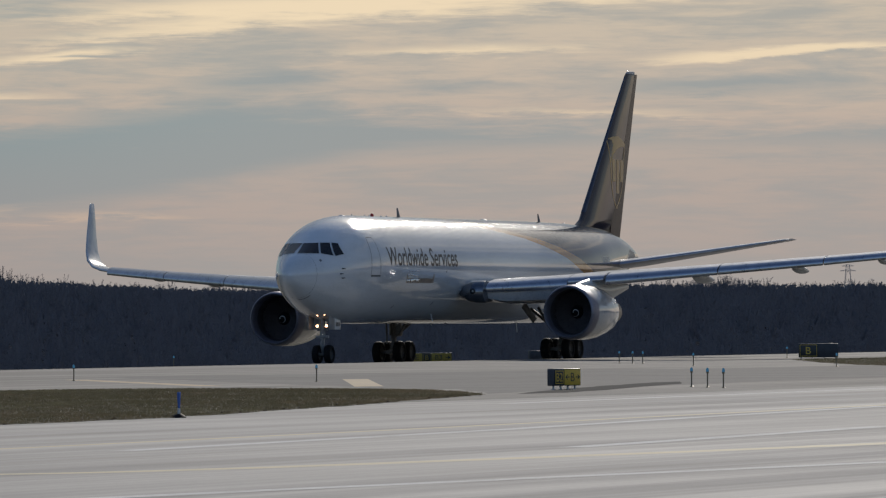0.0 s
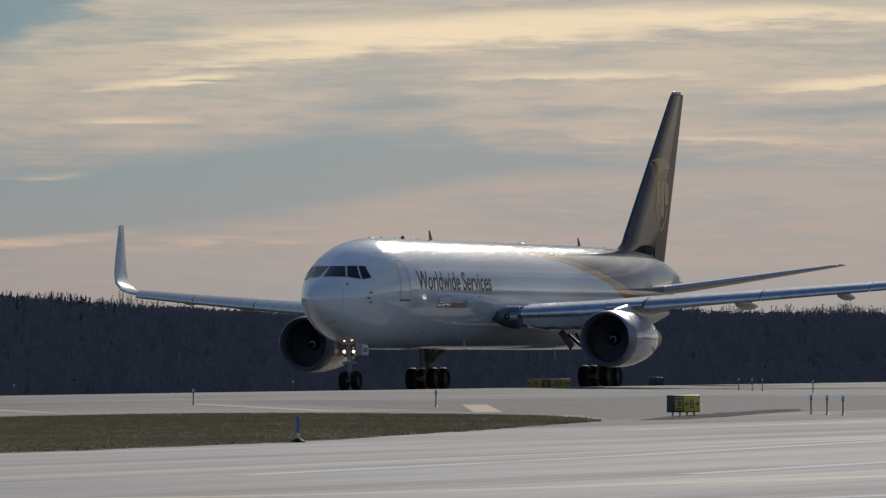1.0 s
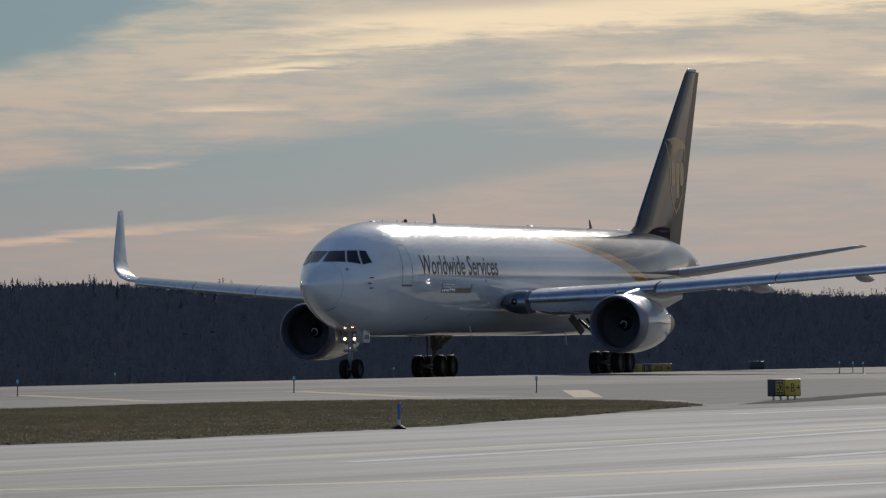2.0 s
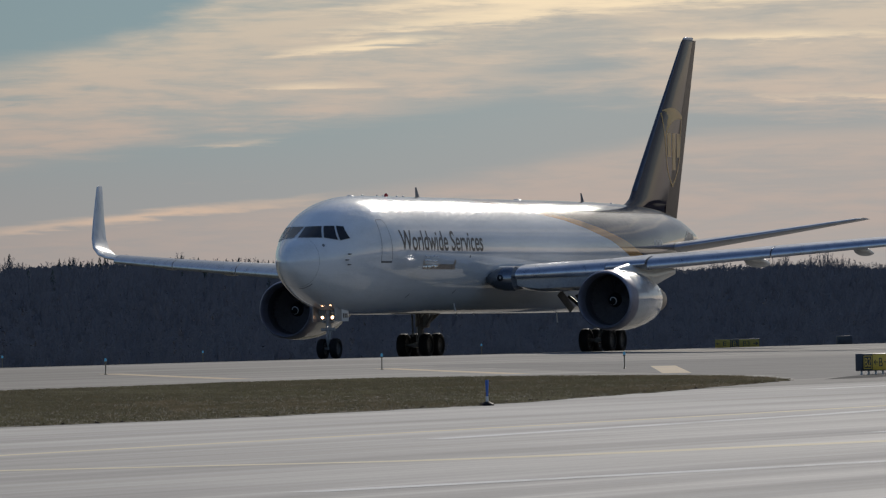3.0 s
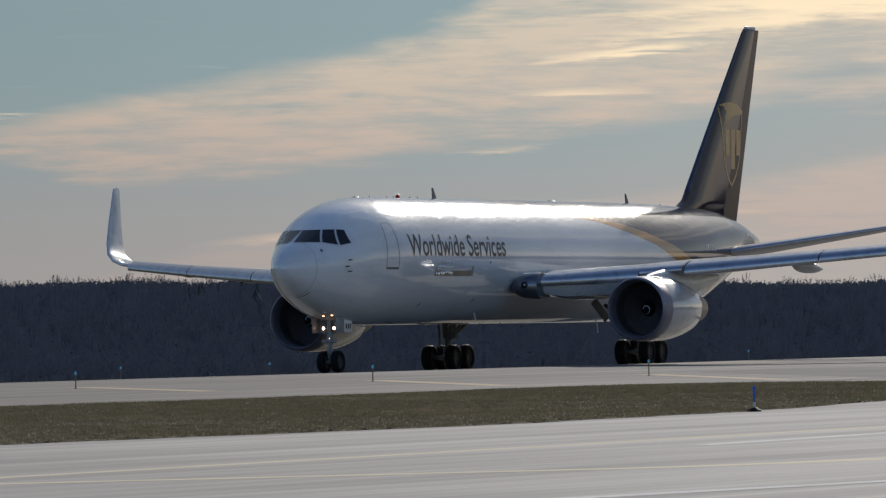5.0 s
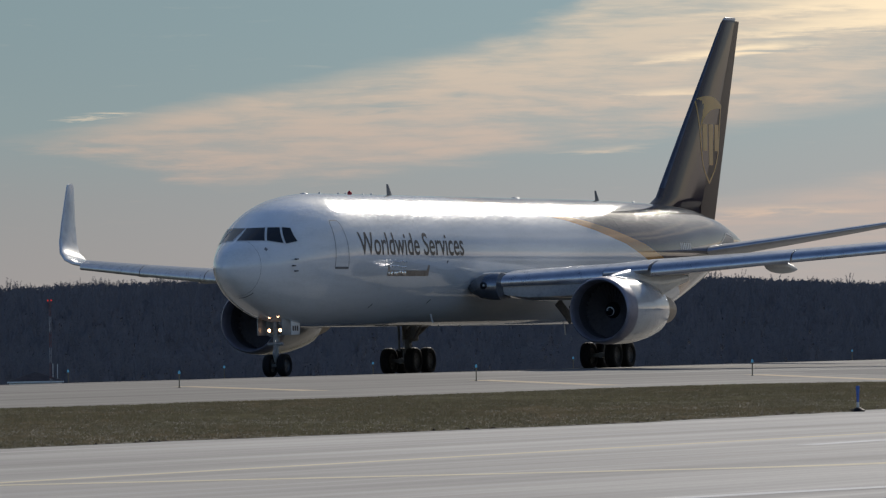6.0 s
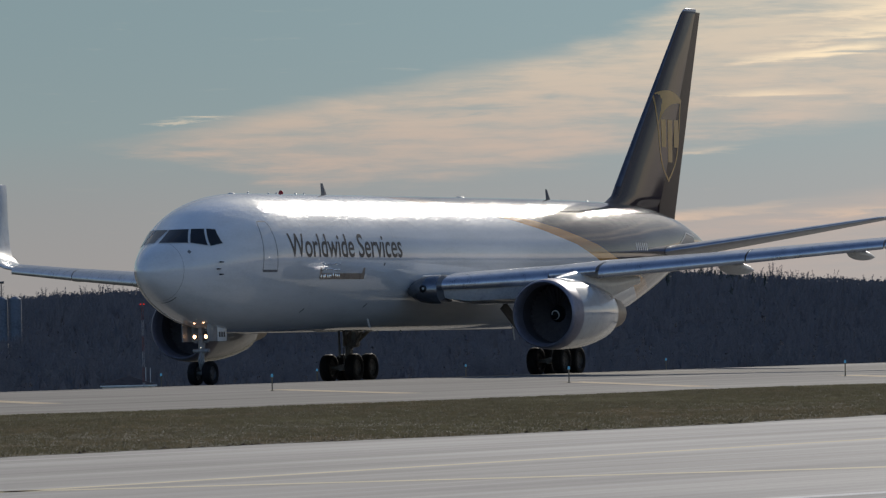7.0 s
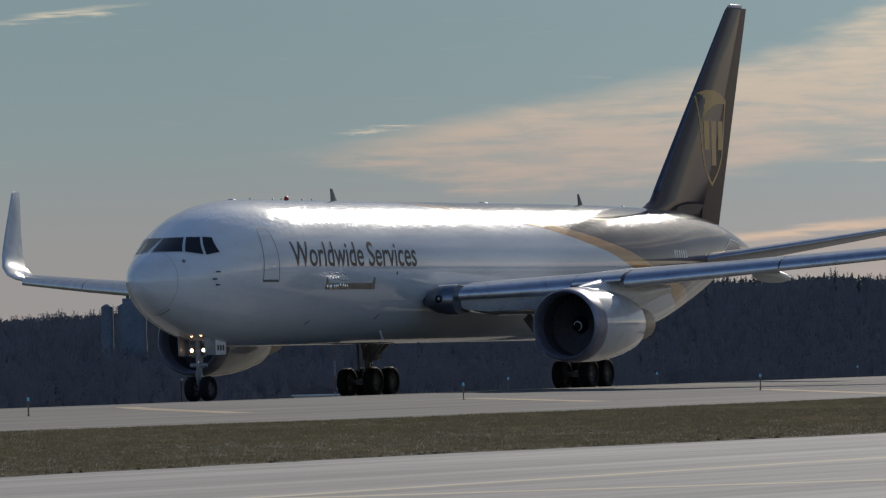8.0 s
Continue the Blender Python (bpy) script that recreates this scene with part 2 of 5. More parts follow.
HULL = livery()
WHITE_PAINT = material("white_paint", (0.70, 0.70, 0.68), 0.3, 0.0, 0.08, 1.5, coat=0.3)
WING_GREY = material("wing_grey", (0.42, 0.43, 0.44), 0.35, 0.0, 0.12, 1.2, coat=0.15)
HULL_GREY = material("hull_grey", (0.42, 0.41, 0.395), 0.10, 0.0, 0.15, 1.0, coat=0.8, stretch=(0.3, 1, 1))
GLOVE_METAL = material("glove_metal", (0.20, 0.21, 0.23), 0.22, 0.8, 0.15, 3.0)
BARE_METAL = material("bare_metal", (0.44, 0.45, 0.48), 0.36, 1.0, 0.1, 2.0)
SLAT_METAL = material("slat_metal", (0.50, 0.51, 0.54), 0.29, 1.0, 0.12, 2.0)
LIP_METAL = material("lip_metal", (0.27, 0.26, 0.30), 0.45, 0.6, 0.12, 3.0)
GEAR_METAL = material("gear_metal", (0.10, 0.098, 0.096), 0.45, 0.4, 0.25, 6.0)
LEG_GREY = material("leg_grey", (0.26, 0.26, 0.26), 0.45, 0.2, 0.25, 6.0)
# white door paint turned grey: the shade under the nose as colour
DOOR_SHADED = material("door_shaded", (0.26, 0.26, 0.255), 0.35, 0.0, 0.12, 3.0)
RIM_METAL = material("rim_metal", (0.05, 0.05, 0.05), 0.5, 0.3, 0.25, 8.0)
RUBBER = material("rubber", (0.009, 0.009, 0.010), 0.7, 0.0, 0.25, 9.0, bump=0.2, spec=0.12)
BROWN_PAINT = material("brown_paint", (0.040, 0.022, 0.020), 0.08, 0.0, 0.15, 1.0, coat=0.0, spec=0.5)
GOLD_PAINT = material("gold_paint", (0.45, 0.25, 0.04), 0.3, 0.0, 0.1, 2.0, coat=0.3)
# brown_paint darkened and dulled, to imitate a dark reflection on the rudder
RUDDER_DARKENED = material("rudder_darkened", (0.032, 0.018, 0.016), 0.25, 0.0, 0.2, 0.8, spec=0.16)
LETTER_BROWN = material("letter_brown", (0.05, 0.035, 0.028), 0.35, 0.0, 0.15, 3.0)
SEAM = material("seam", (0.16, 0.16, 0.16), 0.6, 0.0, 0.2, 5.0)
DARK_DUCT = material("dark_duct", (0.085, 0.08, 0.085), 0.5, 0.3, 0.2, 4.0)
FAN_METAL = material("fan_metal", (0.10, 0.09, 0.095), 0.7, 0.1, 0.2, 6.0)
HOT_METAL = material("hot_metal", (0.30, 0.26, 0.22), 0.4, 0.9, 0.2, 4.0)
COCKPIT_GLASS = material("cockpit_glass", (0.012, 0.014, 0.017), 0.06, 0.0, 0.1, 2.0, spec=0.3)
PALE_GREY = material("pale_grey", (0.55, 0.55, 0.53), 0.5, 0.0, 0.12, 4.0)
LAMP_GLOW = glowing("lamp_glow", (1.0, 0.56, 0.30), 7.0)
SMALL_GLOW = glowing("small_glow", (1.0, 0.8, 0.62), 4.0)
RED_GLOW = glowing("red_glow", (1.0, 0.05, 0.03), 0.5)
MAST_RED = material("mast_red", (0.16, 0.05, 0.045), 0.6, 0.0, 0.2, 1.0)
MAST_PALE = material("mast_pale", (0.30, 0.30, 0.31), 0.6, 0.0, 0.2, 1.0)
RED_LENS = material("red_lens", (0.4, 0.02, 0.015), 0.15, 0.0, 0.1, 5.0)
BLUE_LENS = glowing("blue_lens", (0.10, 0.34, 0.60), 0.28)
BLUE_PLASTIC = material("blue_plastic", (0.03, 0.10, 0.36), 0.4, 0.0, 0.15, 20.0)
STAKE = material("stake", (0.20, 0.165, 0.11), 0.5, 0.2, 0.2, 20.0)
# base colour brightened to stand in for the near sign's backlight
SIGN_YELLOW = material("sign_yellow", (0.72, 0.47, 0.05), 0.4, 0.0, 0.1, 4.0)
# dimmer copy of sign_yellow: the far sign's weaker light as colour
SIGN_DIM = material("sign_dim", (0.36, 0.25, 0.03), 0.5, 0.0, 0.2, 4.0)
SIGN_BLACK = material("sign_black", (0.02, 0.021, 0.024), 0.4, 0.0, 0.2, 4.0)
SIGN_CASE = material("sign_case", (0.035, 0.037, 0.045), 0.5, 0.0, 0.2, 4.0)
YELLOW_LINE = material("yellow_line", (0.50, 0.44, 0.31), 0.7, 0.0, 0.12, 0.5, second=(0.42, 0.38, 0.28), spec=0.06)
FADED_LINE = material("faded_line", (0.37, 0.29, 0.185), 0.7, 0.0, 0.15, 0.6, second=(0.23, 0.215, 0.185), spec=0.06)


def blade_material():
    """Thin dry blades that let some light through."""
    m = material("grass_blade", (0.092, 0.085, 0.058), 0.7, 0.0, 0.7, 0.13, second=(0.150, 0.122, 0.086), spec=0.05, stretch=(1, 0.25, 1))
    g = m.node_tree
    b = next(n for n in g.nodes if n.bl_idname == "ShaderNodeBsdfPrincipled")
    out = next(n for n in g.nodes if n.bl_idname == "ShaderNodeOutputMaterial")
    thin = g.nodes.new("ShaderNodeBsdfTranslucent")
    # single blades differ: green, straw, withered brown
    tone = g.nodes.new("ShaderNodeValToRGB")
    tone.color_ramp.elements[0].color, tone.color_ramp.elements[1].color = (0.86, 0.89, 0.8, 1), (1.12, 1.08, 1.05, 1)
    tone.color_ramp.elements[0].position = 0.25
    g.links.new(g.nodes.new("ShaderNodeNewGeometry").outputs["Random Per Island"], tone.inputs[0])
    shade = g.nodes.new("ShaderNodeVectorMath")
    shade.operation = "MULTIPLY"
    g.links.new(b.inputs["Base Color"].links[0].from_socket, shade.inputs[0])
    g.links.new(tone.outputs[0], shade.inputs[1])
    g.links.new(shade.outputs[0], b.inputs["Base Color"])
    g.links.new(shade.outputs[0], thin.inputs[0])
    both = g.nodes.new("ShaderNodeMixShader")
    both.inputs[0].default_value = 0.48
    g.links.new(b.outputs[0], both.inputs[1])
    g.links.new(thin.outputs[0], both.inputs[2])
    g.links.new(both.outputs[0], out.inputs[0])
    return m


GRASS_BLADE = blade_material()
SOIL = material("soil", (0.085, 0.078, 0.055), 0.9, 0.0, 0.3, 0.35, bump=0.6, bump_scale=6.0, spec=0.05)
MEADOW = material("meadow", (0.072, 0.068, 0.052), 0.9, 0.0, 0.3, 0.02, spec=0.05)
# bluish grey twigs: the haze of distance is put into the base colour
HAZY_BARK = material("hazy_bark", (0.122, 0.127, 0.146), 0.9, 0.0, 0.12, 0.1, spec=0.05)


def let_light_through(m, share):
    """Twigs and needles scatter part of the light on, away from the sun."""
    g = m.node_tree
    b = next(n for n in g.nodes if n.bl_idname == "ShaderNodeBsdfPrincipled")
    out = next(n for n in g.nodes if n.bl_idname == "ShaderNodeOutputMaterial")
    thin, both = g.nodes.new("ShaderNodeBsdfTranslucent"), g.nodes.new("ShaderNodeMixShader")
    g.links.new(b.inputs["Base Color"].links[0].from_socket, thin.inputs[0])
    both.inputs[0].default_value = share
    g.links.new(b.outputs[0], both.inputs[1])
    g.links.new(thin.outputs[0], both.inputs[2])
    g.links.new(both.outputs[0], out.inputs[0])


let_light_through(HAZY_BARK, 0.05)
# near-black and bluish: tree shade and haze are put into the colour
SHADED_LITTER = material("shaded_litter", (0.032, 0.034, 0.040), 0.95, 0.0, 0.3, 0.05, spec=0.0)
NEEDLES = material("needles", (0.06, 0.075, 0.062), 0.8, 0.0, 0.3, 0.2, spec=0.05)
# darkened and blued, so the haze over the elevator sits in its colour
HAZY_CONCRETE = material("hazy_concrete", (0.15, 0.17, 0.20), 0.8, 0.0, 0.2, 0.2)
ROOF_GREY = material("roof_grey", (0.045, 0.047, 0.055), 0.9, 0.0, 0.15, 0.6, spec=0.0)


def pavement_material(name, tone):
    m = bpy.data.materials.new(name)
    m.use_nodes = True
    g = Nodes(m.node_tree)
    co = g.add("ShaderNodeTexCoord").outputs["Object"]
    along = g.mapping(co, rot=(0, 0, radians(112.7)))
    streak = g.noise(g.mapping(along, scale=(0.012, 0.55, 1)), 1.0, 6.0, 0.62, 0.3)
    patch = g.noise(co, 0.05, 5.0, 0.6)
    grit = g.noise(co, 9.0, 4.0, 0.7)
    thin = g.noise(g.mapping(along, scale=(0.02, 2.6, 1)), 1.0, 4.0, 0.6)
    streak = g.math("MULTIPLY_ADD", g.math("SUBTRACT", thin, 0.5), 0.35, streak)
    v = g.math("MULTIPLY_ADD", streak, 0.5, g.math("MULTIPLY_ADD", patch, 0.3, g.math("MULTIPLY", grit, 0.2)))
    c = g.ramp(v, [(p, tuple(c * tone * k for c, k in zip(q, (1.03, 1.0, 0.955)))) for p, q in ((0.34, (0.25, 0.246, 0.239)), (0.5, (0.335, 0.331, 0.322)), (0.64, (0.43, 0.425, 0.414)))])
    # the tone gets darker towards the west side
    east = g.remap(g.add("ShaderNodeSeparateXYZ", {0: co}).outputs[0], -13.0, 5.0, 0.82, 1.06)
    worn = g.add("ShaderNodeVectorMath", {0: c})
    worn.operation = "SCALE"
    g.put(worn.inputs["Scale"], east)
    b = g.add("ShaderNodeBsdfPrincipled", ins={"Base Color": worn.outputs[0], "Specular IOR Level": 0.06})
    g.put(b.inputs["Roughness"], g.remap(streak, 0.3, 0.7, 0.95, 0.75))
    n = g.add("ShaderNodeBump", ins={"Strength": 0.35, "Distance": 0.01})
    g.put(n.inputs["Height"], grit)
    g.put(b.inputs["Normal"], n.outputs[0])
    m.node_tree.links.new(b.outputs[0], g.add("ShaderNodeOutputMaterial").inputs[0])
    return m


CONCRETE = pavement_material("grooved_concrete", 1.0)
OLD_CONCRETE = pavement_material("aged_concrete", 0.53)


# ------------------------------------------------------------------ mesh helpers
def as_mesh(name, geo, mat, smooth=True, sharp=38):
    """A mesh from (verts, faces) or a bmesh, with clean normals."""
    mesh = bpy.data.meshes.new(name)
    if isinstance(geo, tuple):
        bm = bmesh.new()
        vs = [bm.verts.new(v) for v in geo[0]]
        for f in geo[1]:
            if len(set(f)) > 2:
                try:
                    bm.faces.new([vs[i] for i in f])
                except ValueError:
                    pass
    else:
        bm = geo
    bmesh.ops.remove_doubles(bm, verts=bm.verts, dist=1e-5)
    bmesh.ops.recalc_face_normals(bm, faces=bm.faces)
    for f in bm.faces:
        f.smooth = smooth
    for e in bm.edges:
        if len(e.link_faces) == 2 and e.calc_face_angle(0) > radians(sharp):
            e.smooth = False
    bm.to_mesh(mesh)
    bm.free()
    mesh.materials.append(mat)
    return mesh


def part(name, geo, mat, parent=None, label="", smooth=True, sharp=38):
    ob = new(name, as_mesh(name, geo, mat, smooth, sharp))
    ob.parent = parent
    return tagged(ob, label)


def thing(name, m, label, category, group=""):
    ob = new(name)
    ob.empty_display_size = 0.2
    ob.matrix_world = m
    return tagged(ob, label, category, group)


def merge(*geos):
    verts, faces = [], []
    for v, f in geos:
        k = len(verts)
        verts += list(v)
        faces += [tuple(i + k for i in q) for q in f]
    return verts, faces


def loft(rings, caps=True, loop=True):
    n = len(rings[0])
    verts = [v for r in rings for v in r]
    faces = []
    for a in range(len(rings) - 1):
        for i in range(n if loop else n - 1):
            j = (i + 1) % n
            faces.append((a * n + i, a * n + j, (a + 1) * n + j, (a + 1) * n + i))
    if caps:
        faces += [tuple(range(n)), tuple(range((len(rings) - 1) * n, len(rings) * n))]
    return verts, faces


def rod(p, q, r0, r1=None, n=10):
    p, q = Vector(p), Vector(q)
    r1 = r0 if r1 is None else r1
    turn = (q - p).to_track_quat("Z", "Y")
    rings = []
    for c, r in ((p, r0), (q, r1)):
        rings.append([c + turn @ Vector((r * math.cos(a), r * math.sin(a), 0)) for a in np.linspace(0, 2 * math.pi, n, endpoint=False)])
    return loft(rings)


def block(c, size, bevel=0.01, m=None):
    bm = bmesh.new()
    bmesh.ops.create_cube(bm, size=1, matrix=Matrix.Translation(c) @ Matrix.Diagonal((*size, 1)))
    if bevel:
        bmesh.ops.bevel(bm, geom=bm.edges[:], offset=bevel, segments=2, affect="EDGES", profile=0.5)
    if m is not None:
        bm.transform(m)
    return bm


def turned(profile, axis="x", n=40, centre=(0, 0, 0)):
    """A body of revolution: (place along the axis, radius)."""
    rings = []
    for s, r in profile:
        ring = []
        for a in np.linspace(0, 2 * math.pi, n, endpoint=False):
            c, d = r * math.cos(a), r * math.sin(a)
            ring.append(Vector(centre) + Vector({"x": (s, c, d), "y": (c, s, d), "z": (c, d, s)}[axis]))
        rings.append(ring)
    return loft(rings, caps=False)


def text_mesh(words, height, bold=0.0):
    """Flat built-in lettering as a bmesh in x, y, its capitals that high."""
    curve = bpy.data.curves.new("lettering", "FONT")
    curve.body = words
    curve.resolution_u = 6
    curve.offset = bold
    ob = bpy.data.objects.new("lettering", curve)
    scene.collection.objects.link(ob)
    bpy.context.view_layer.update()
    me = ob.evaluated_get(bpy.context.evaluated_depsgraph_get()).to_mesh()
    bm = bmesh.new()
    bm.from_mesh(me)
    bpy.data.objects.remove(ob)
    bpy.data.curves.remove(curve)
    k = height / 0.69
    bmesh.ops.scale(bm, vec=(k, k, k), verts=bm.verts)
    return bm


# ------------------------------------------------------------------ lie of the land
HEADING = radians(-112.7)
AHEAD = Vector((math.cos(HEADING), math.sin(HEADING)))
PORT = Vector((-AHEAD.y, AHEAD.x))
TRACK = Vector((-1.39, 349.18))


def aside(x, y):
    """Metres to the camera's side of the line on which the jet rolls."""
    return (Vector((x, y)) - TRACK).dot(PORT)


PROFILE_W = [-6000, -260, -80, -40, -22, -12, -8, 6, 12, 6000]
PROFILE_Z = [-12.5, -12.5, -7.0, -3.4, -1.1, -0.28, -0.106, 0.08, 0.0, 0.0]


def land(x, y):
    return float(np.interp(aside(x, y), PROFILE_W, PROFILE_Z))


def strip(ws, us, lift):
    """A sheet over the land, from its distances aside and along."""
    verts, faces = [], []
    for w in ws:
        for u in us:
            p = TRACK + PORT * w + AHEAD * u
            verts.append((p.x, p.y, land(p.x, p.y) + lift))
    n = len(us)
    for i in range(len(ws) - 1):
        for j in range(n - 1):
            faces.append((i * n + j, i * n + j + 1, (i + 1) * n + j + 1, (i + 1) * n + j))
    return verts, faces


US = [-4600, -2500, -1200, -600, -300, -150, 0, 150, 300, 450, 900, 1800, 3600]
ground = part("ground", strip([-4600, -3000, -1500, -600, -260, -150, -80, -60, -40, -30, -22, -16, -12, -8, 6, 12, 60, 400, 1500, 3500], US, -0.03), MEADOW, smooth=True)
tagged(ground, "rough dry winter grassland falling away behind the taxiway", "ground", kind="structure")
pavement = part("pavement", strip([70, 100, 200, 400], [-230, -100, 0, 100, 200, 300, 450, 700], 0.0), CONCRETE)
tagged(pavement, "pale weathered grooved concrete taxiway and apron", "pavement", kind="structure")


taxiway = part("taxiway", strip([-8.2, -4, 0, 3, 6, 8, 10, 12, 30, 50, 70], [-230, -100, 0, 100, 200, 300, 450, 700], 0.0), OLD_CONCRETE)
tagged(taxiway, "older darker grey concrete of the far taxiway", "pavement", kind="structure")


def polygon_sheet(points, lift, thick=0.0, cuts=0):
    bm = bmesh.new()
    f = bm.faces.new([bm.verts.new((x, y, land(x, y) + lift)) for x, y in points])
    if cuts:
        bmesh.ops.triangulate(bm, faces=[f])
        bmesh.ops.subdivide_edges(bm, edges=bm.edges[:], cuts=cuts, use_grid_fill=True)
    return bm


GRASS_ISLAND = [(-75, -5), (-45, 55), (-27, 96), (-15, 123), (-8.8, 138), (-1.5, 151.5), (3.7, 166.5), (8.2, 187), (12.0, 207),
                (13.2, 213), (13.4, 222), (12.6, 231), (10.4, 238.5), (6, 242.5), (2, 241.5), (-2, 234.5), (-7, 221), (-13.1, 207), (-24, 192), (-45, 150), (-80, 75), (-110, 10)]
SIGN_VERGE = [(40.0, 394.5), (38.7, 371), (38.1, 355), (37.9, 345), (38.2, 337), (50, 330), (75, 360), (80, 420), (46.6, 411), (43.9, 405), (41.8, 401.6)]


def inside_of(x, y, ring):
    hit = False
    for (xa, ya), (xb, yb) in zip(ring, ring[1:] + ring[:1]):
        if (ya > y) != (yb > y) and x < (xb - xa) * (y - ya) / (yb - ya) + xa:
            hit = not hit
    return hit


def ragged(ring, step, amount, seed):
    rnd = random.Random(seed)
    out = []
    for (xa, ya), (xb, yb) in zip(ring, ring[1:] + ring[:1]):
        n = max(1, int(math.hypot(xb - xa, yb - ya) / step))
        for k in range(n):
            out.append((xa + (xb - xa) * k / n + rnd.uniform(-amount, amount), ya + (yb - ya) * k / n + rnd.uniform(-amount, amount)))
    return out


def lawn(name, ring, box, count, seed, label):
    rnd = random.Random(seed)
    edge = ragged(ring, 1.2, 0.16, seed)
    soil = part(name, polygon_sheet(edge, 0.005), SOIL, smooth=False)
    tagged(soil, label, "grass", kind="stuff")
    verts, faces = [], []
    while count:
        x, y = rnd.uniform(*box[0]), rnd.uniform(*box[1])
        if not inside_of(x, y, edge):
            continue
        count -= 1
        lush = 0.5 + noise.noise((x * 0.12, y * 0.12, seed)) * 0.6
        for _ in range(4):
            h = rnd.uniform(0.015, 0.05) * (0.55 + lush * 0.8)
            a = rnd.uniform(0, math.pi)
            w = rnd.uniform(0.005, 0.013)
            dx, dy = math.cos(a) * w, math.sin(a) * w
            ox, oy = x + rnd.uniform(-0.15, 0.15), y + rnd.uniform(-0.15, 0.15)
            z = land(ox, oy) + 0.008
            k = len(verts)
            verts += [(ox - dx, oy - dy, z), (ox + dx, oy + dy, z), (ox + rnd.uniform(-0.05, 0.05), oy + rnd.uniform(-0.05, 0.05), z + h)]
            faces.append((k, k + 1, k + 2))
    me = bpy.data.meshes.new("blades")
    me.from_pydata(verts, [], faces)
    me.materials.append(GRASS_BLADE)
    blades = new("blades", me)
    blades.parent = soil
    tagged(blades, "short dry green and straw grass blades", kind="stuff")


lawn("grass", GRASS_ISLAND, ((-32, 14), (105, 244)), 130000, 3, "mown dry winter grass strip between two taxiways")


def dead_leaves():
    """Dark clods and leaves blown against the near edge of the grass."""
    rnd = random.Random(21)
    verts, faces = [], []
    edge = GRASS_ISLAND[3:10]
    for k in range(150):
        i = rnd.randrange(len(edge) - 1)
        (xa, ya), (xb, yb) = edge[i], edge[i + 1]
        t = rnd.random()
        x, y = xa + (xb - xa) * t - rnd.uniform(-0.05, 0.7), ya + (yb - ya) * t
        r, h = rnd.uniform(0.02, 0.09), rnd.uniform(0.02, 0.05)
        n = len(verts)
        for q in range(6):
            verts.append((x + r * rnd.uniform(0.7, 1.3) * math.cos(q * 1.047), y + r * math.sin(q * 1.047), land(x, y) + 0.006))
        verts.append((x + rnd.uniform(-0.02, 0.02), y, land(x, y) + h))
        faces += [(n + q, n + (q + 1) % 6, n + 6) for q in range(6)]
    me = bpy.data.meshes.new("dead_leaves")
    me.from_pydata(verts, [], faces)
    me.materials.append(LEAF_BROWN)
    tagged(new("dead_leaves", me), "dark brown clods and dead leaves along the grass edge", "leaves", kind="stuff")


LEAF_BROWN = material("leaf_brown", (0.05, 0.034, 0.024), 0.9, 0.0, 0.3, 2.0, spec=0.05)
dead_leaves()
lawn("grass", SIGN_VERGE, ((37, 62), (330, 422)), 22000, 4, "mown grass verge around a taxiway sign")


def painted(points, width, label, name="painted_line", mat=None, lift=0.002):
    """A painted stripe along a row of ground points."""
    left, right, close = [], [], []
    for a, b in zip(points, points[1:]):
        n = max(1, int((Vector(b) - Vector(a)).length / 1.5))
        close += [tuple(Vector(a).lerp(Vector(b), k / n)) for k in range(n)]
    points = close + [points[-1]]
    for k, (x, y) in enumerate(points):
        a, b = Vector(points[max(0, k - 1)]), Vector(points[min(len(points) - 1, k + 1)])
        d = (b - a).normalized()
        nrm = Vector((-d.y, d.x)) * width / 2
        for side, out in ((nrm, left), (-nrm, right)):
            p = Vector((x, y)) + side
            out.append((p.x, p.y, land(p.x, p.y) + lift))
    ob = part(name, loft([left, right], caps=False, loop=False), mat or YELLOW_LINE, smooth=False)
    return tagged(ob, label, "marking", kind="structure")


def smooth_path(points, n=8):
    out = []
    for k in range(len(points) - 1):
        p = [Vector(points[min(max(i, 0), len(points) - 1)]) for i in (k - 1, k, k + 1, k + 2)]
        for j in range(n):
            t = j / n
            out.append(tuple(0.5 * (2 * p[1] + (p[2] - p[0]) * t + (2 * p[0] - 5 * p[1] + 4 * p[2] - p[3]) * t * t + (3 * p[1] - p[0] - 3 * p[2] + p[3]) * t ** 3)))
    return out + [tuple(points[-1])]


painted(smooth_path([(-40, 88), (-22, 95), (-9, 100.6), (-1.4, 103.8), (2.2, 106), (7.1, 113), (14.1, 124.6), (26, 148), (60, 220)]), 0.8, "worn yellow curved taxi line on concrete")
painted([(-30, 46), (0.1, 126), (8.4, 147.7), (20.5, 181), (45, 248)], 0.4, "faint yellow straight taxi line on concrete")
SEALANT = material("sealant_white", (0.54, 0.535, 0.52), 0.8, 0.0, 0.1, 0.25, second=(0.38, 0.37, 0.355), spec=0.06)
for row in [[(12.4, 190.5), (25.5, 225.4), (40, 264)], [(2, 123), (9.5, 144.8), (14.5, 161), (20.3, 178.7)], [(0, 87.5), (7.2, 99.7), (12.2, 108.0), (18, 118)], [(9, 123), (13.1, 135.0), (16.4, 144.7)]]:
    painted(row, 0.5, "thin weathered white joint streak in concrete", "joint_streak", SEALANT, 0.003)
ASPHALT = material("asphalt", (0.072, 0.071, 0.069), 0.95, 0.0, 0.25, 0.4, spec=0.02, bump=0.3, bump_scale=12.0)
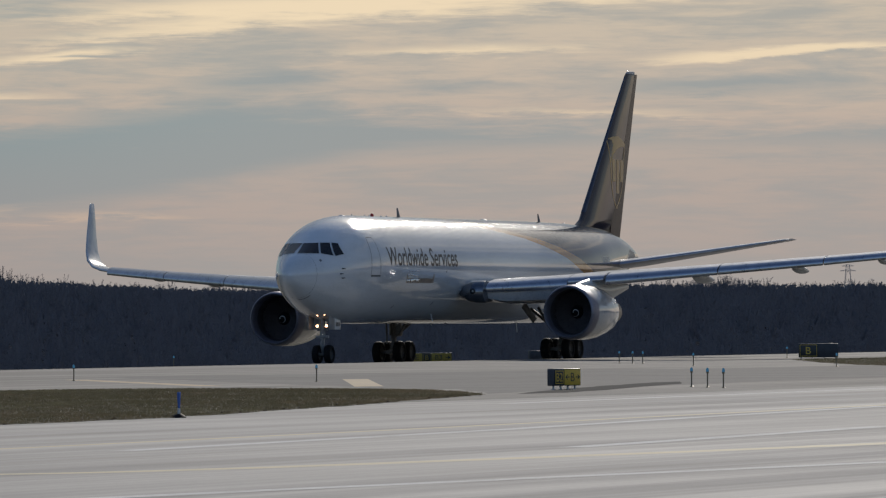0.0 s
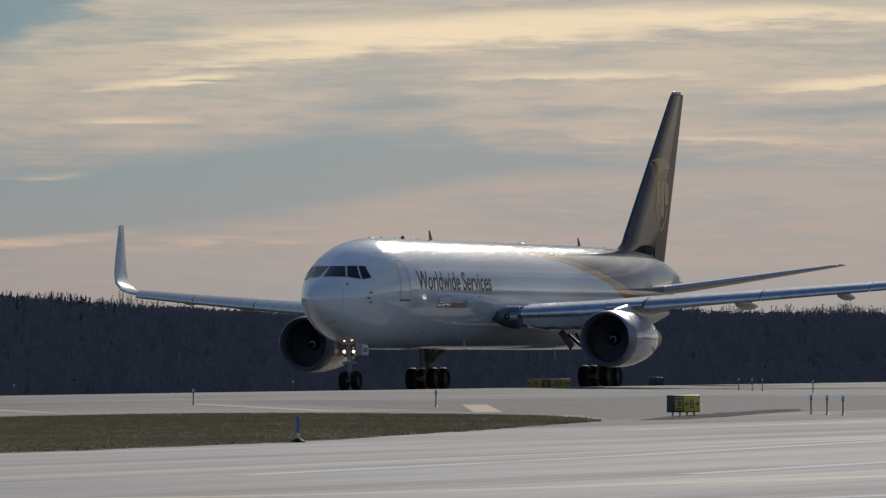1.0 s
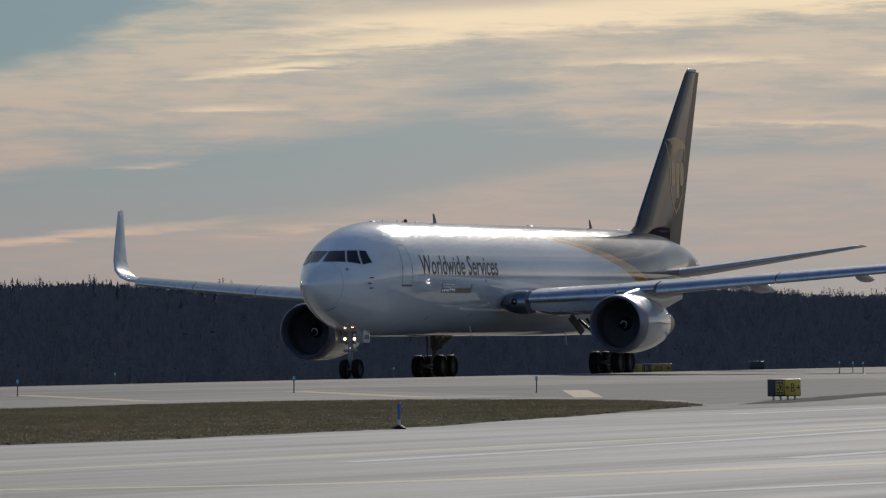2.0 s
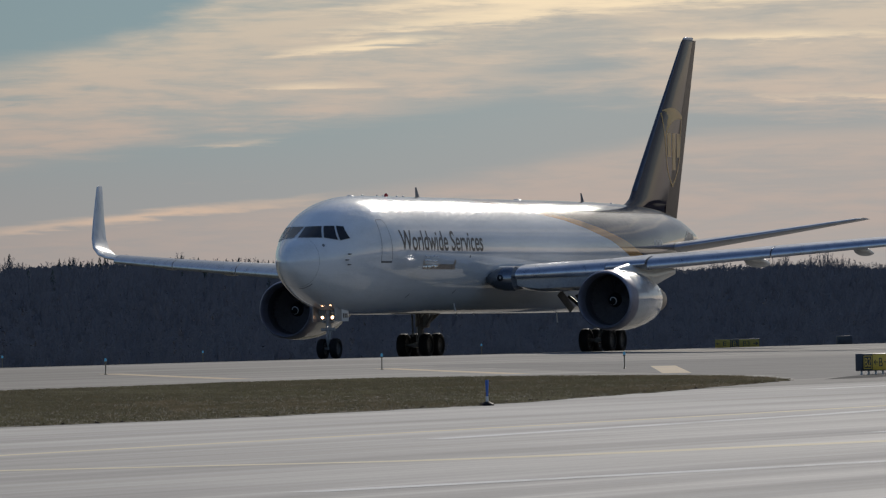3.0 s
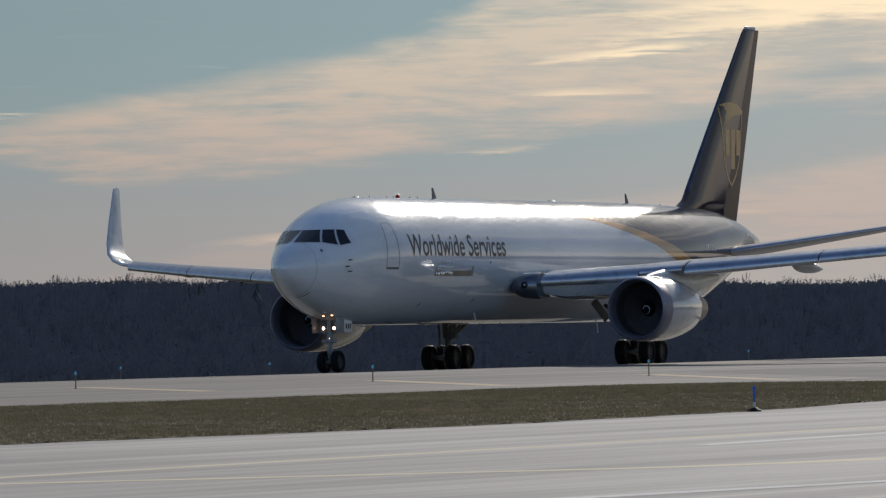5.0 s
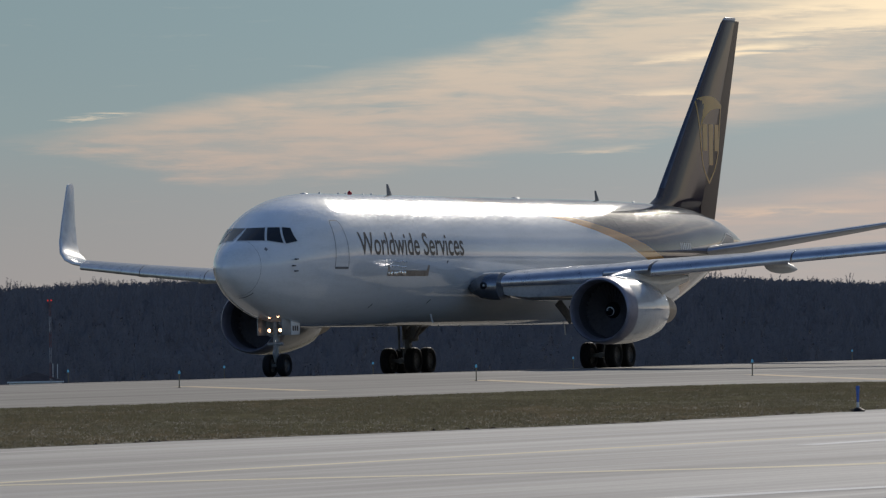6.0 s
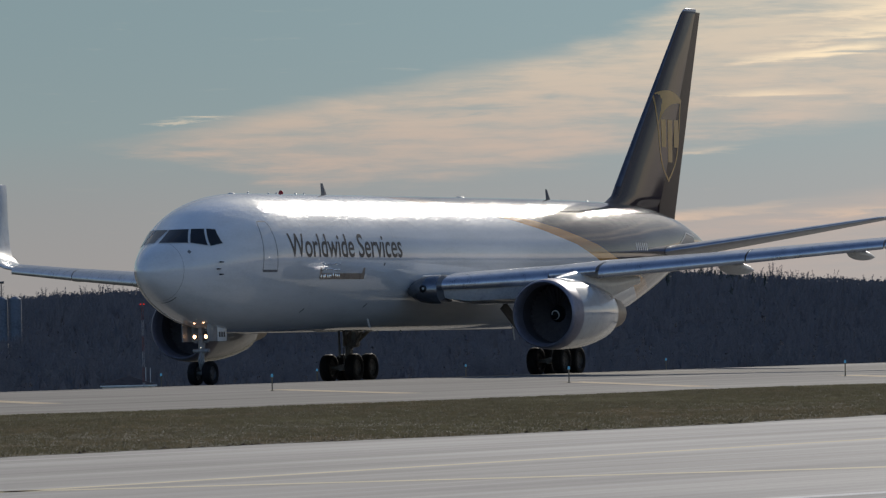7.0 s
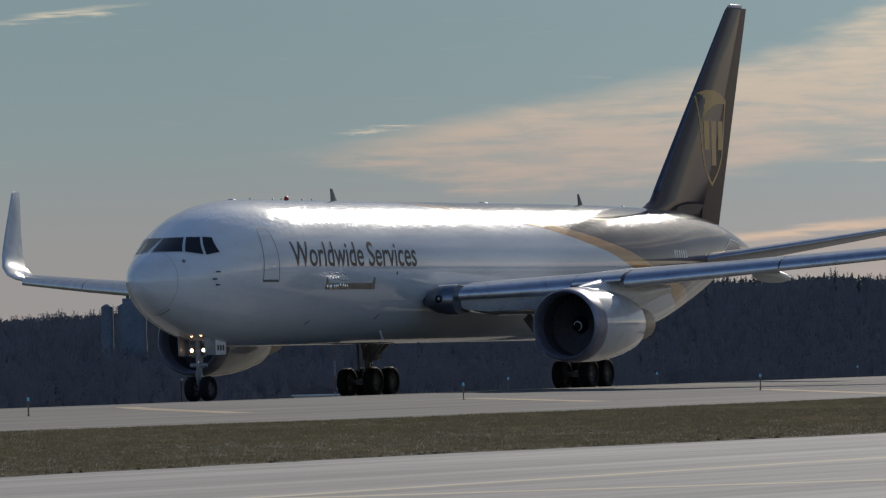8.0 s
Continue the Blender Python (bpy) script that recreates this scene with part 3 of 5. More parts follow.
WORN_CONCRETE = material("worn_concrete", (0.165, 0.161, 0.154), 0.9, 0.0, 0.15, 0.15, spec=0.06, bump=0.3, bump_scale=9.0)
tagged(part("asphalt_patch", polygon_sheet(ragged([(14.4, 216), (16.1, 219.5), (18.2, 230), (21.6, 247), (22.4, 256), (21.2, 253), (18.6, 241), (16.0, 227)], 3, 0.12, 8), 0.005), ASPHALT, smooth=False), "dark asphalt repair wedge in the taxiway", "patch", kind="structure")
tagged(part("worn_slab", polygon_sheet(ragged([(13.6, 217), (24, 252), (42, 300), (62, 352), (48, 352), (40, 340), (20, 318), (4, 300), (8, 270), (11.5, 243), (13.9, 232)], 5, 0.2, 9), 0.002), WORN_CONCRETE, smooth=False), "darker worn concrete of the taxiway junction", "pavement", kind="structure")
for a, b in [((-27.5, 262), (-21, 232)), ((-16.7, 271), (-10.9, 243.5)), ((-6.8, 280), (-1.9, 247)), ((3.0, 286), (6.9, 252)), ((12.8, 279), (11.7, 245.5))]:
    painted([a, b], 0.9, "faded yellow shoulder stripe on concrete", "shoulder_stripe", FADED_LINE, 0.005)


# ------------------------------------------------------------------ the jet: station s runs aft from the nose wheels, y to port, z up
# station, top, bottom, middle height, half width
FUS = [(-4.78, 4.40, 4.32, 4.36, 0.03), (-4.62, 4.72, 4.02, 4.36, 0.32), (-4.35, 4.98, 3.77, 4.37, 0.55),
       (-3.9, 5.28, 3.47, 4.39, 0.83), (-3.2, 5.60, 3.11, 4.42, 1.17), (-2.6, 5.88, 2.87, 4.46, 1.44),
       (-2.0, 6.18, 2.66, 4.52, 1.68), (-1.2, 6.60, 2.42, 4.60, 1.95), (-0.2, 6.95, 2.20, 4.69, 2.19),
       (1.0, 7.20, 2.06, 4.77, 2.38), (2.4, 7.34, 1.99, 4.82, 2.48), (4.0, 7.38, 1.97, 4.86, 2.515),
       (27.0, 7.39, 1.98, 4.86, 2.515), (30.0, 7.39, 2.0, 4.88, 2.50), (34.0, 7.37, 2.04, 4.90, 2.38),
       (38.0, 7.31, 2.42, 4.98, 2.06), (42.0, 7.16, 3.38, 5.22, 1.52), (45.5, 6.72, 4.50, 5.52, 0.98),
       (48.0, 6.12, 5.22, 5.64, 0.50), (49.2, 5.76, 5.46, 5.60, 0.20)]
HULL_ROWS = np.array(FUS)


def spline_slopes(x, y):
    d = np.diff(y) / np.diff(x)
    m = np.zeros(len(x))
    m[0], m[-1] = d[0], d[-1]
    for k in range(1, len(x) - 1):
        if d[k - 1] * d[k] > 0:
            h0, h1 = x[k] - x[k - 1], x[k + 1] - x[k]
            m[k] = 3 * (h0 + h1) / ((h0 + 2 * h1) / d[k] + (2 * h0 + h1) / d[k - 1])
    return m


HULL_SLOPES = [spline_slopes(HULL_ROWS[:, 0], HULL_ROWS[:, c]) for c in range(1, 5)]


def hull(s):
    """Top, bottom, middle height and half width of the hull at a station."""
    x = HULL_ROWS[:, 0]
    s = min(max(s, x[0]), x[-1])
    i = int(np.clip(np.searchsorted(x, s) - 1, 0, len(x) - 2))
    h = x[i + 1] - x[i]
    t = (s - x[i]) / h
    out = []
    for c in range(1, 5):
        y, m = HULL_ROWS[:, c], HULL_SLOPES[c - 1]
        out.append((2 * t ** 3 - 3 * t * t + 1) * y[i] + (t ** 3 - 2 * t * t + t) * h * m[i] + (3 * t * t - 2 * t ** 3) * y[i + 1] + (t ** 3 - t * t) * h * m[i + 1])
    return out


def hull_side(s, z, lift=0.004, side=1):
    """The point of the hull's flank at a station and height."""
    top, bottom, mid, wide = hull(s)
    r = (top - mid) if z > mid else (mid - bottom)
    q = min(0.999, abs(z - mid) / r)
    return Vector((-s, side * (wide * math.sqrt(1 - q * q) + lift), z))


def nose_point(y, z, lift=0.012):
    """The point of the nose, seen from ahead, at y and z."""
    lo, hi = -4.78, 4.0
    for _ in range(30):
        s = (lo + hi) / 2
        top, bottom, mid, wide = hull(s)
        r = (top - mid) if z > mid else (mid - bottom)
        if (y / wide) ** 2 + ((z - mid) / r) ** 2 < 1:
            hi = s
        else:
            lo = s
    out = Vector((0.75, 0.55 * y, 0.5)).normalized() * lift
    return Vector((-hi, y, z)) + out


def hull_geo():
    stations = list(np.linspace(-4.78, -4.3, 8)) + list(np.linspace(-4.15, 4, 34)) + list(np.linspace(5, 27, 23)) + list(np.linspace(28, 49.2, 40))
    rings = []
    for s in stations:
        top, bottom, mid, wide = hull(s)
        ring = []
        for a in np.linspace(0, 2 * math.pi, 72, endpoint=False):
            c, d = math.cos(a), math.sin(a)
            ring.append(Vector((-s, wide * c, mid + d * ((top - mid) if d > 0 else (mid - bottom)))))
        rings.append(ring)
    return loft(rings)


def ribbon(points, width, surface):
    """A thin strip along a row of (s, z) points on the flank."""
    a, b = [], []
    for k, p in enumerate(points):
        d = (Vector(points[min(k + 1, len(points) - 1)]) - Vector(points[max(k - 1, 0)])).normalized()
        nrm = Vector((-d.y, d.x)) * width / 2
        a.append(surface(p[0] + nrm.x, p[1] + nrm.y))
        b.append(surface(p[0] - nrm.x, p[1] - nrm.y))
    return loft([a, b], caps=False, loop=False)


def fill_path(points, step=0.1):
    out = []
    for (xa, ya), (xb, yb) in zip(points, points[1:]):
        n = max(1, int(math.hypot(xb - xa, yb - ya) / step))
        out += [(xa + (xb - xa) * k / n, ya + (yb - ya) * k / n) for k in range(n)]
    return out + [points[-1]]


def quad_patch(corners, surface, n=6):
    """A patch on a surface from four corners given in its two measures."""
    a, b, c, d = [Vector(p) for p in corners]
    rows = []
    for i in range(n + 1):
        row = []
        for j in range(n + 1):
            u, v = i / n, j / n
            p = a * (1 - u) * (1 - v) + b * u * (1 - v) + c * u * v + d * (1 - u) * v
            row.append(surface(p.x, p.y))
        rows.append(row)
    return loft(rows, caps=False, loop=False)


def letters(bm):
    """Split flat lettering into its letters, left to right."""
    groups, seen = [], set()
    for v in bm.verts:
        if v in seen:
            continue
        todo, island = [v], []
        seen.add(v)
        while todo:
            w = todo.pop()
            island.append(w)
            for e in w.link_edges:
                o = e.other_vert(w)
                if o not in seen:
                    seen.add(o)
                    todo.append(o)
        xs = [w.co.x for w in island]
        lo, hi = min(xs), max(xs)
        for g in groups:
            if lo < g[1] and hi > g[0] and (min(hi, g[1]) - max(lo, g[0])) > 0.5 * min(hi - lo, g[1] - g[0]):
                g[2].update(island)
                g[0], g[1] = min(lo, g[0]), max(hi, g[1])
                break
        else:
            groups.append([lo, hi, set(island)])
    out = []
    for lo, hi, vs in sorted(groups, key=lambda q: q[0]):
        one = bmesh.new()
        made = {v: one.verts.new(v.co) for v in vs}
        for f in bm.faces:
            if f.verts[0] in vs:
                one.faces.new([made[v] for v in f.verts])
        out.append(one)
    bm.free()
    return out


def hull_words(words, s0, s1, z0, height, parent):
    """Lettering wrapped on the flank, a part for each letter."""
    bm = text_mesh(words, height, 0.011)
    bmesh.ops.remove_doubles(bm, verts=bm.verts, dist=1e-5)
    xs = [v.co.x for v in bm.verts]
    k = (s1 - s0) / (max(xs) - min(xs))
    x0 = min(xs)
    for one in letters(bm):
        for z in np.arange(-0.24, 1.2, 0.08):
            bmesh.ops.bisect_plane(one, geom=one.verts[:] + one.edges[:] + one.faces[:], plane_co=(0, z, 0), plane_no=(0, 1, 0))
        for v in one.verts:
            v.co = hull_side(s0 + (v.co.x - x0) * k, z0 + v.co.y, 0.006)
        part("letter", one, LETTER_BROWN, parent)


def wing_ring(s, y, z, chord, thick, cant=0.0, side=1, first=0.0, last=1.0, swell=0.0, n=14):
    """An aerofoil section, its nose at (s, y, z); cant: how far its thickness leans from upright, in degrees."""
    xs = first + (last - first) * (1 - np.cos(np.linspace(0, math.pi, n))) / 2
    half = [5 * thick * (0.2969 * math.sqrt(x) - 0.126 * x - 0.3516 * x * x + 0.2843 * x ** 3 - 0.1036 * x ** 4) * chord for x in xs]
    up = Vector((0, -math.sin(radians(cant)), math.cos(radians(cant))))
    pts = []
    for x, h in list(zip(xs, half))[::-1]:
        pts.append((x, h + swell + 0.012 * chord * math.sin(math.pi * x)))
    for x, h in list(zip(xs, half))[1:]:
        pts.append((x, -h * 0.85 - swell + 0.012 * chord * math.sin(math.pi * x)))
    out = []
    for x, h in pts:
        p = Vector((0, y, z)) + up * h
        out.append(Vector((-(s + x * chord - (swell * 1.5 if x < 0.02 else 0)), side * p.y, p.z)))
    return out


# station of the nose of the section, y, z, chord, thickness, cant
WING = [(13.2, 1.6, 3.55, 11.9, 0.065, 0), (14.2, 2.6, 3.66, 10.8, 0.066, 0), (17.0, 6.6, 3.95, 8.1, 0.09, 0), (18.1, 8.2, 4.06, 7.0, 0.115, 0),
        (21.4, 13.0, 4.42, 5.25, 0.11, 0), (24.9, 18.2, 4.83, 3.75, 0.105, 0), (28.1, 22.9, 5.24, 2.55, 0.10, 0)]
WINGLET = [(28.1, 22.9, 5.24, 2.55, 0.10, 0), (28.6, 23.6, 5.34, 2.35, 0.10, 12), (29.05, 24.2, 5.52, 2.15, 0.10, 32), (29.5, 24.65, 5.85, 1.95, 0.095, 55),
           (29.95, 24.9, 6.35, 1.75, 0.09, 74), (30.55, 25.08, 7.2, 1.4, 0.09, 81), (31.25, 25.25, 8.2, 1.0, 0.09, 82), (31.75, 25.37, 8.92, 0.68, 0.08, 82), (31.95, 25.4, 9.0, 0.45, 0.05, 82)]
STAB = [(40.8, 0.6, 5.05, 6.1, 0.1, 0), (41.6, 1.5, 5.13, 5.5, 0.1, 0), (44.6, 5.3, 5.73, 3.75, 0.095, 0), (47.4, 9.0, 6.32, 1.95, 0.09, 0), (47.75, 9.3, 6.37, 1.6, 0.06, 0)]


# station, length and width of the masts under the belly
DRAINS = [(29.0, 0.5, 0.09), (15.7, 0.12, 0.1), (17.9, 0.1, 0.14)]


def at_span(rows, y):
    return [float(np.interp(y, [r[1] for r in rows], [r[c] for r in rows])) for c in range(6)]


def build_jet():
    jet = thing("cargo_jet", pose(*TRACK, 0, 0, 0, -112.7), "white and brown twin-engine cargo jet rolling on a taxiway", "airplane")
    body = part("fuselage", hull_geo(), HULL, jet, "white hull turning brown behind a gold band")
    # flight deck glazing, four panes of the two sides each
    panes = [[(0.10, 5.42), (0.94, 5.40), (0.68, 5.93), (0.03, 5.92)], [(1.00, 5.40), (1.43, 5.29), (1.10, 5.93), (0.75, 5.93)], [(1.49, 5.27), (1.72, 5.36), (1.39, 5.90), (1.16, 5.93)]]
    for side in (1, -1):
        for q in panes:
            corners = [(side * y, z) for y, z in q]
            part("cockpit_window", quad_patch(corners, nose_point), COCKPIT_GLASS, body, "dark cockpit window pane")
            ring = fill_path(corners + corners[:1], 0.08)
            cy, cz = sum(p[0] for p in corners) / 4, sum(p[1] for p in corners) / 4
            inner = [nose_point(y, z, 0.016) for y, z in ring]
            outer = [nose_point(cy + (y - cy) * 1.07, cz + (z - cz) * 1.07, 0.016) for y, z in ring]
            part("window_frame", loft([inner, outer], caps=False, loop=False), PALE_GREY, body)
    # crew door, with rounded top
    d = [(0.74, 4.32), (0.80, 4.9), (0.88, 5.5), (1.0, 6.05), (1.1, 6.2), (1.65, 6.2), (1.75, 6.05), (1.8, 5.5), (1.82, 4.9), (1.82, 4.32), (0.74, 4.32)]
    part("door_seam", ribbon(fill_path(d), 0.035, hull_side), SEAM, jet, "dark outline of the crew door")
    part("door_sill", ribbon(fill_path([(0.74, 4.28), (1.82, 4.28)]), 0.07, hull_side), SEAM, jet)
    hull_words("Worldwide Services", 2.83, 12.97, 4.84, 0.89, body)
    # bare metal scuff plate of the cargo loader: a shallow tray outline
    tray = merge(quad_patch([(5.5, 3.97), (9.55, 3.97), (9.55, 4.20), (5.5, 4.20)], hull_side, 8),
                 quad_patch([(9.3, 4.2), (9.55, 4.2), (9.55, 4.42), (9.4, 4.42)], hull_side, 3), quad_patch([(5.5, 4.2), (5.7, 4.2), (5.62, 4.42), (5.5, 4.42)], hull_side, 3))
    part("scuff_plate", tray, SCUFF, jet, "polished tan metal scuff plate")
    # small polished studs along the loader sill, added to stand in for glints
    rnd = random.Random(6)
    studs = []
    for z, n, tall in ((4.56, 11, 0.03), (4.36, 8, 0.05), (4.1, 10, 0.12)):
        for k in range(n):
            c = hull_side(5.6 + 1.7 * (k + rnd.uniform(0.2, 0.8)) / n, z + rnd.uniform(-0.03, 0.03), 0.0)
            r = rnd.uniform(0.02, 0.045)
            rings = [[c + Vector((r * u * math.cos(q), 0.035 * v, tall * u * math.sin(q))) for q in np.linspace(0, 2 * math.pi, 10, endpoint=False)] for u, v in ((1.0, 0.0), (0.85, 0.55), (0.5, 0.88), (0.12, 1.0))]
            studs.append(loft(rings))
    part("glint_studs", merge(*studs), CRUMPLED, jet, "small polished studs added to imitate glints")["kind"] = "stuff"
    part("radome_seam", ribbon_ring(-3.45), SEAM, jet)
    part("radome_latch", ribbon_ring(-3.3, 0.05, -1.6, -1.0), SEAM, jet, "dark latch line under the radome")
    for s in (4.3, 8.9, 12.4, 16.0, 19.6, 23.1, 26.7, 30.2, 33.8, 37.2):
        part("skin_joint", joint_strap(s), HULL, body)
    # probes and small fittings on the flanks
    for s, z in [(-1.79, 4.65), (-1.94, 4.39), (-1.79, 4.18)]:
        for side in (1,):
            p = hull_side(s, z, 0.0, side)
            part("pitot_probe", merge(rod(p, p + Vector((0.0, side * 0.16, 0)), 0.03, 0.025, 8), rod(p + Vector((-0.02, side * 0.15, 0)), p + Vector((0.17, side * 0.15, 0)), 0.022, 0.012, 8)), GEAR_METAL, jet)
    for s, z, l in [(5.22, 2.78, 0.2), (10.65, 2.95, 0.2), (11.3, 4.56, 0.12), (-3.02, 5.06, 0.12)]:
        part("skin_vent", ribbon(fill_path([(s - l / 2, z - l * 0.35), (s + l / 2, z + l * 0.35)], 0.04), 0.10, hull_side), SEAM, jet, "small dark vent")
    # registration rendered as plain marks
    for k in range(6):
        s = 37.3 + k * 0.28
        part("registration_mark", quad_patch([(s, 5.18), (s + 0.17, 5.18), (s + 0.17, 5.5), (s, 5.5)], hull_side, 2), PALE_GREY, jet)
    # aerials and beacon along the spine
    for s, h, c in [(11.2, 0.48, 0.42), (33.0, 0.46, 0.36)]:
        top = hull(s)[0] - 0.03
        rings = [[Vector((-(s + sw + c * k * dx), c * k * 0.08 * dy, top + z)) for dx, dy in ((-0.5, 0), (0, 1), (0.5, 0), (0, -1))] for z, sw, k in ((0, 0, 1.3), (h * 0.5, -0.1, 0.9), (h, -0.2, 0.5))]
        part("blade_aerial", loft(rings), SEAM, jet, "dark blade aerial")
    for s, l, h in [(2.9, 0.4, 0.07), (4.4, 0.12, 0.09), (6.2, 0.1, 0.09), (6.9, 0.1, 0.09), (8.6, 0.14, 0.08), (9.4, 0.12, 0.09), (24.0, 0.5, 0.08), (37.0, 0.2, 0.08)]:
        top = hull(s)[0] - 0.04
        part("spine_fitting", turned([(0, l / 2), (h * 0.5, l * 0.42), (h, l * 0.2), (h + 0.01, 0.0)], "z", 10, (-s, 0, top)), PALE_GREY, jet)
    part("beacon", turned([(0, 0.10), (0.09, 0.09), (0.15, 0.05), (0.17, 0.0)], "z", 14, (-7.3, 0, hull(7.3)[0] - 0.02)), RED_LENS, jet, "red beacon lamp")
    # drain masts and a small aerial under the belly
    for q, l, w in DRAINS:
        top = hull(q)[1] + 0.02
        part("drain_mast", loft([[Vector((-(q + sw + w * dx), 0.03 * dy, top - z)) for dx, dy in ((-0.5, 0), (0, 1), (0.5, 0), (0, -1))] for z, sw in ((0, 0), (l * 0.6, 0.05), (l, 0.1))]), PALE_GREY, jet, "pale drain mast")
    rings = [[Vector((-(12.0 + lag + 0.16 * dx), 1.35 + 0.03 * dy, 2.44 - drop)) for dx, dy in ((-0.5, 0), (0, 1), (0.5, 0), (0, -1))] for drop, lag in ((0, 0), (0.2, 0.1), (0.36, 0.22))]
    part("drain_mast", loft(rings), PALE_GREY, jet, "white swept drain mast")
    for side in (1, -1):
        build_wing(jet, side)
        build_engine(jet, side)
        build_main_gear(jet, side)
        stab = part("tailplane", loft([wing_ring(*r, side=side) for r in STAB]), BROWN_TAIL, jet, "grey tailplane")
        part("tailplane_edge", loft([wing_ring(*at_span(STAB, y), side=side, first=0.0, last=0.1, swell=0.012, n=8) for y in np.linspace(1.6, 9.1, 8)]), BARE_METAL, stab, "bare metal leading edge")
    for side in (1, -1):
        part("tailplane_gap", quad_patch([(42.6, 4.95), (46.6, 5.0), (46.9, 5.75), (45.6, 5.95)], lambda s, z, e=side: hull_side(s, z, 0.006, e), 8), SEAM, body, "dark gap round the tailplane root")
        part("gap_rim", ribbon(fill_path([(42.6, 4.95), (44.2, 5.5), (45.6, 6.0), (46.9, 5.85)], 0.15), 0.07, lambda s, z, e=side: hull_side(s, z, 0.01, e)), BARE_METAL, body, "bare metal rim")
    build_fin(jet)
    build_nose_gear(jet)
    return jet


def ribbon_ring(s, width=0.012, start=0.0, end=2 * math.pi):
    """A seam round the hull, or part of the way."""
    a, b = [], []
    for side, out in ((-width / 2, a), (width / 2, b)):
        top, bottom, mid, wide = hull(s + side)
        for q in np.linspace(start, end, 73):
            c, d = math.cos(q), math.sin(q)
            out.append(Vector((-(s + side), (wide + 0.004) * c, mid + d * ((top - mid + 0.004) if d > 0 else (mid - bottom + 0.004)))))
    return loft([a, b], caps=False, loop=False)


def joint_strap(s):
    """A slightly proud strap over the crown where two skin sections meet."""
    rings = []
    for d, lift in ((-0.06, 0.0), (-0.03, 0.0015), (0.0, 0.002), (0.03, 0.0015), (0.06, 0.0)):
        top, bottom, mid, wide = hull(s + d)
        rings.append([Vector((-(s + d), (wide + lift) * math.cos(q), mid + (top - mid + lift) * math.sin(q))) for q in np.linspace(0.3, math.pi - 0.3, 40)])
    return loft(rings, caps=False, loop=False)


def slat_ring(y, side, short=False):
    """A lowered slat: its curved nose ahead of and below the wing's."""
    s, _, z = at_span(WING, y)[:3]
    h = float(np.interp(y, [3, 7, 9, 15, 22.8], [0.46, 0.38, 0.36, 0.31, 0.23]))
    drop, lead = float(np.interp(y, [3, 7, 8.7], [0.4, 1.0, 0.85])), float(np.interp(y, [3, 7, 8.7], [0.8, 0.75, 0.95]))
    if short:
        drop, lead = 0.35, 0.9
    rear, nose, foot = Vector((s + 2.2 * h, z + h * 1.02)), Vector((s - 1.6 * h, z + h * 0.6)), Vector((s - lead * h, z - h * drop))
    pts = []
    for t in np.linspace(0, 1, 12):
        pts.append(rear * (1 - t) ** 2 + nose * 2 * t * (1 - t) + foot * t * t)
    hollow = Vector((s + 0.15 * h, z + h * 0.2))
    for t in np.linspace(0.08, 0.92, 6):
        pts.append(foot * (1 - t) ** 2 + hollow * 2 * t * (1 - t) + (rear + Vector((0, -0.04))) * t * t)
    return [Vector((-p.x, side * y, p.y)) for p in pts]


def under_panel_ring(y, side):
    """The fixed nose of the inner wing, swelling down behind its slat."""
    s, _, z = at_span(WING, y)[:3]
    h = float(np.interp(y, [3, 7], [0.46, 0.38]))
    drop, deep = float(np.interp(y, [3, 7], [0.4, 1.0])), float(np.interp(y, [3.2, 3.6, 4.3, 7], [0.9, 1.6, 2.1, 2.7]))
    pts = [(s - 0.5 * h, z - h * drop + 0.03), (s - 0.45 * h, z - h * (drop + 0.4 * (deep - drop))), (s - 0.1, z - h * (drop + 0.75 * (deep - drop))), (s + 0.35, z - h * deep * 0.96),
           (s + 1.1, z - h * deep), (s + 3.0, z - h * deep * 0.98), (s + 5.5, z - h * deep * 0.7), (s + 6.0, z), (s + 0.6, z + 0.1)]
    return [Vector((-a, side * y, b)) for a, b in pts]


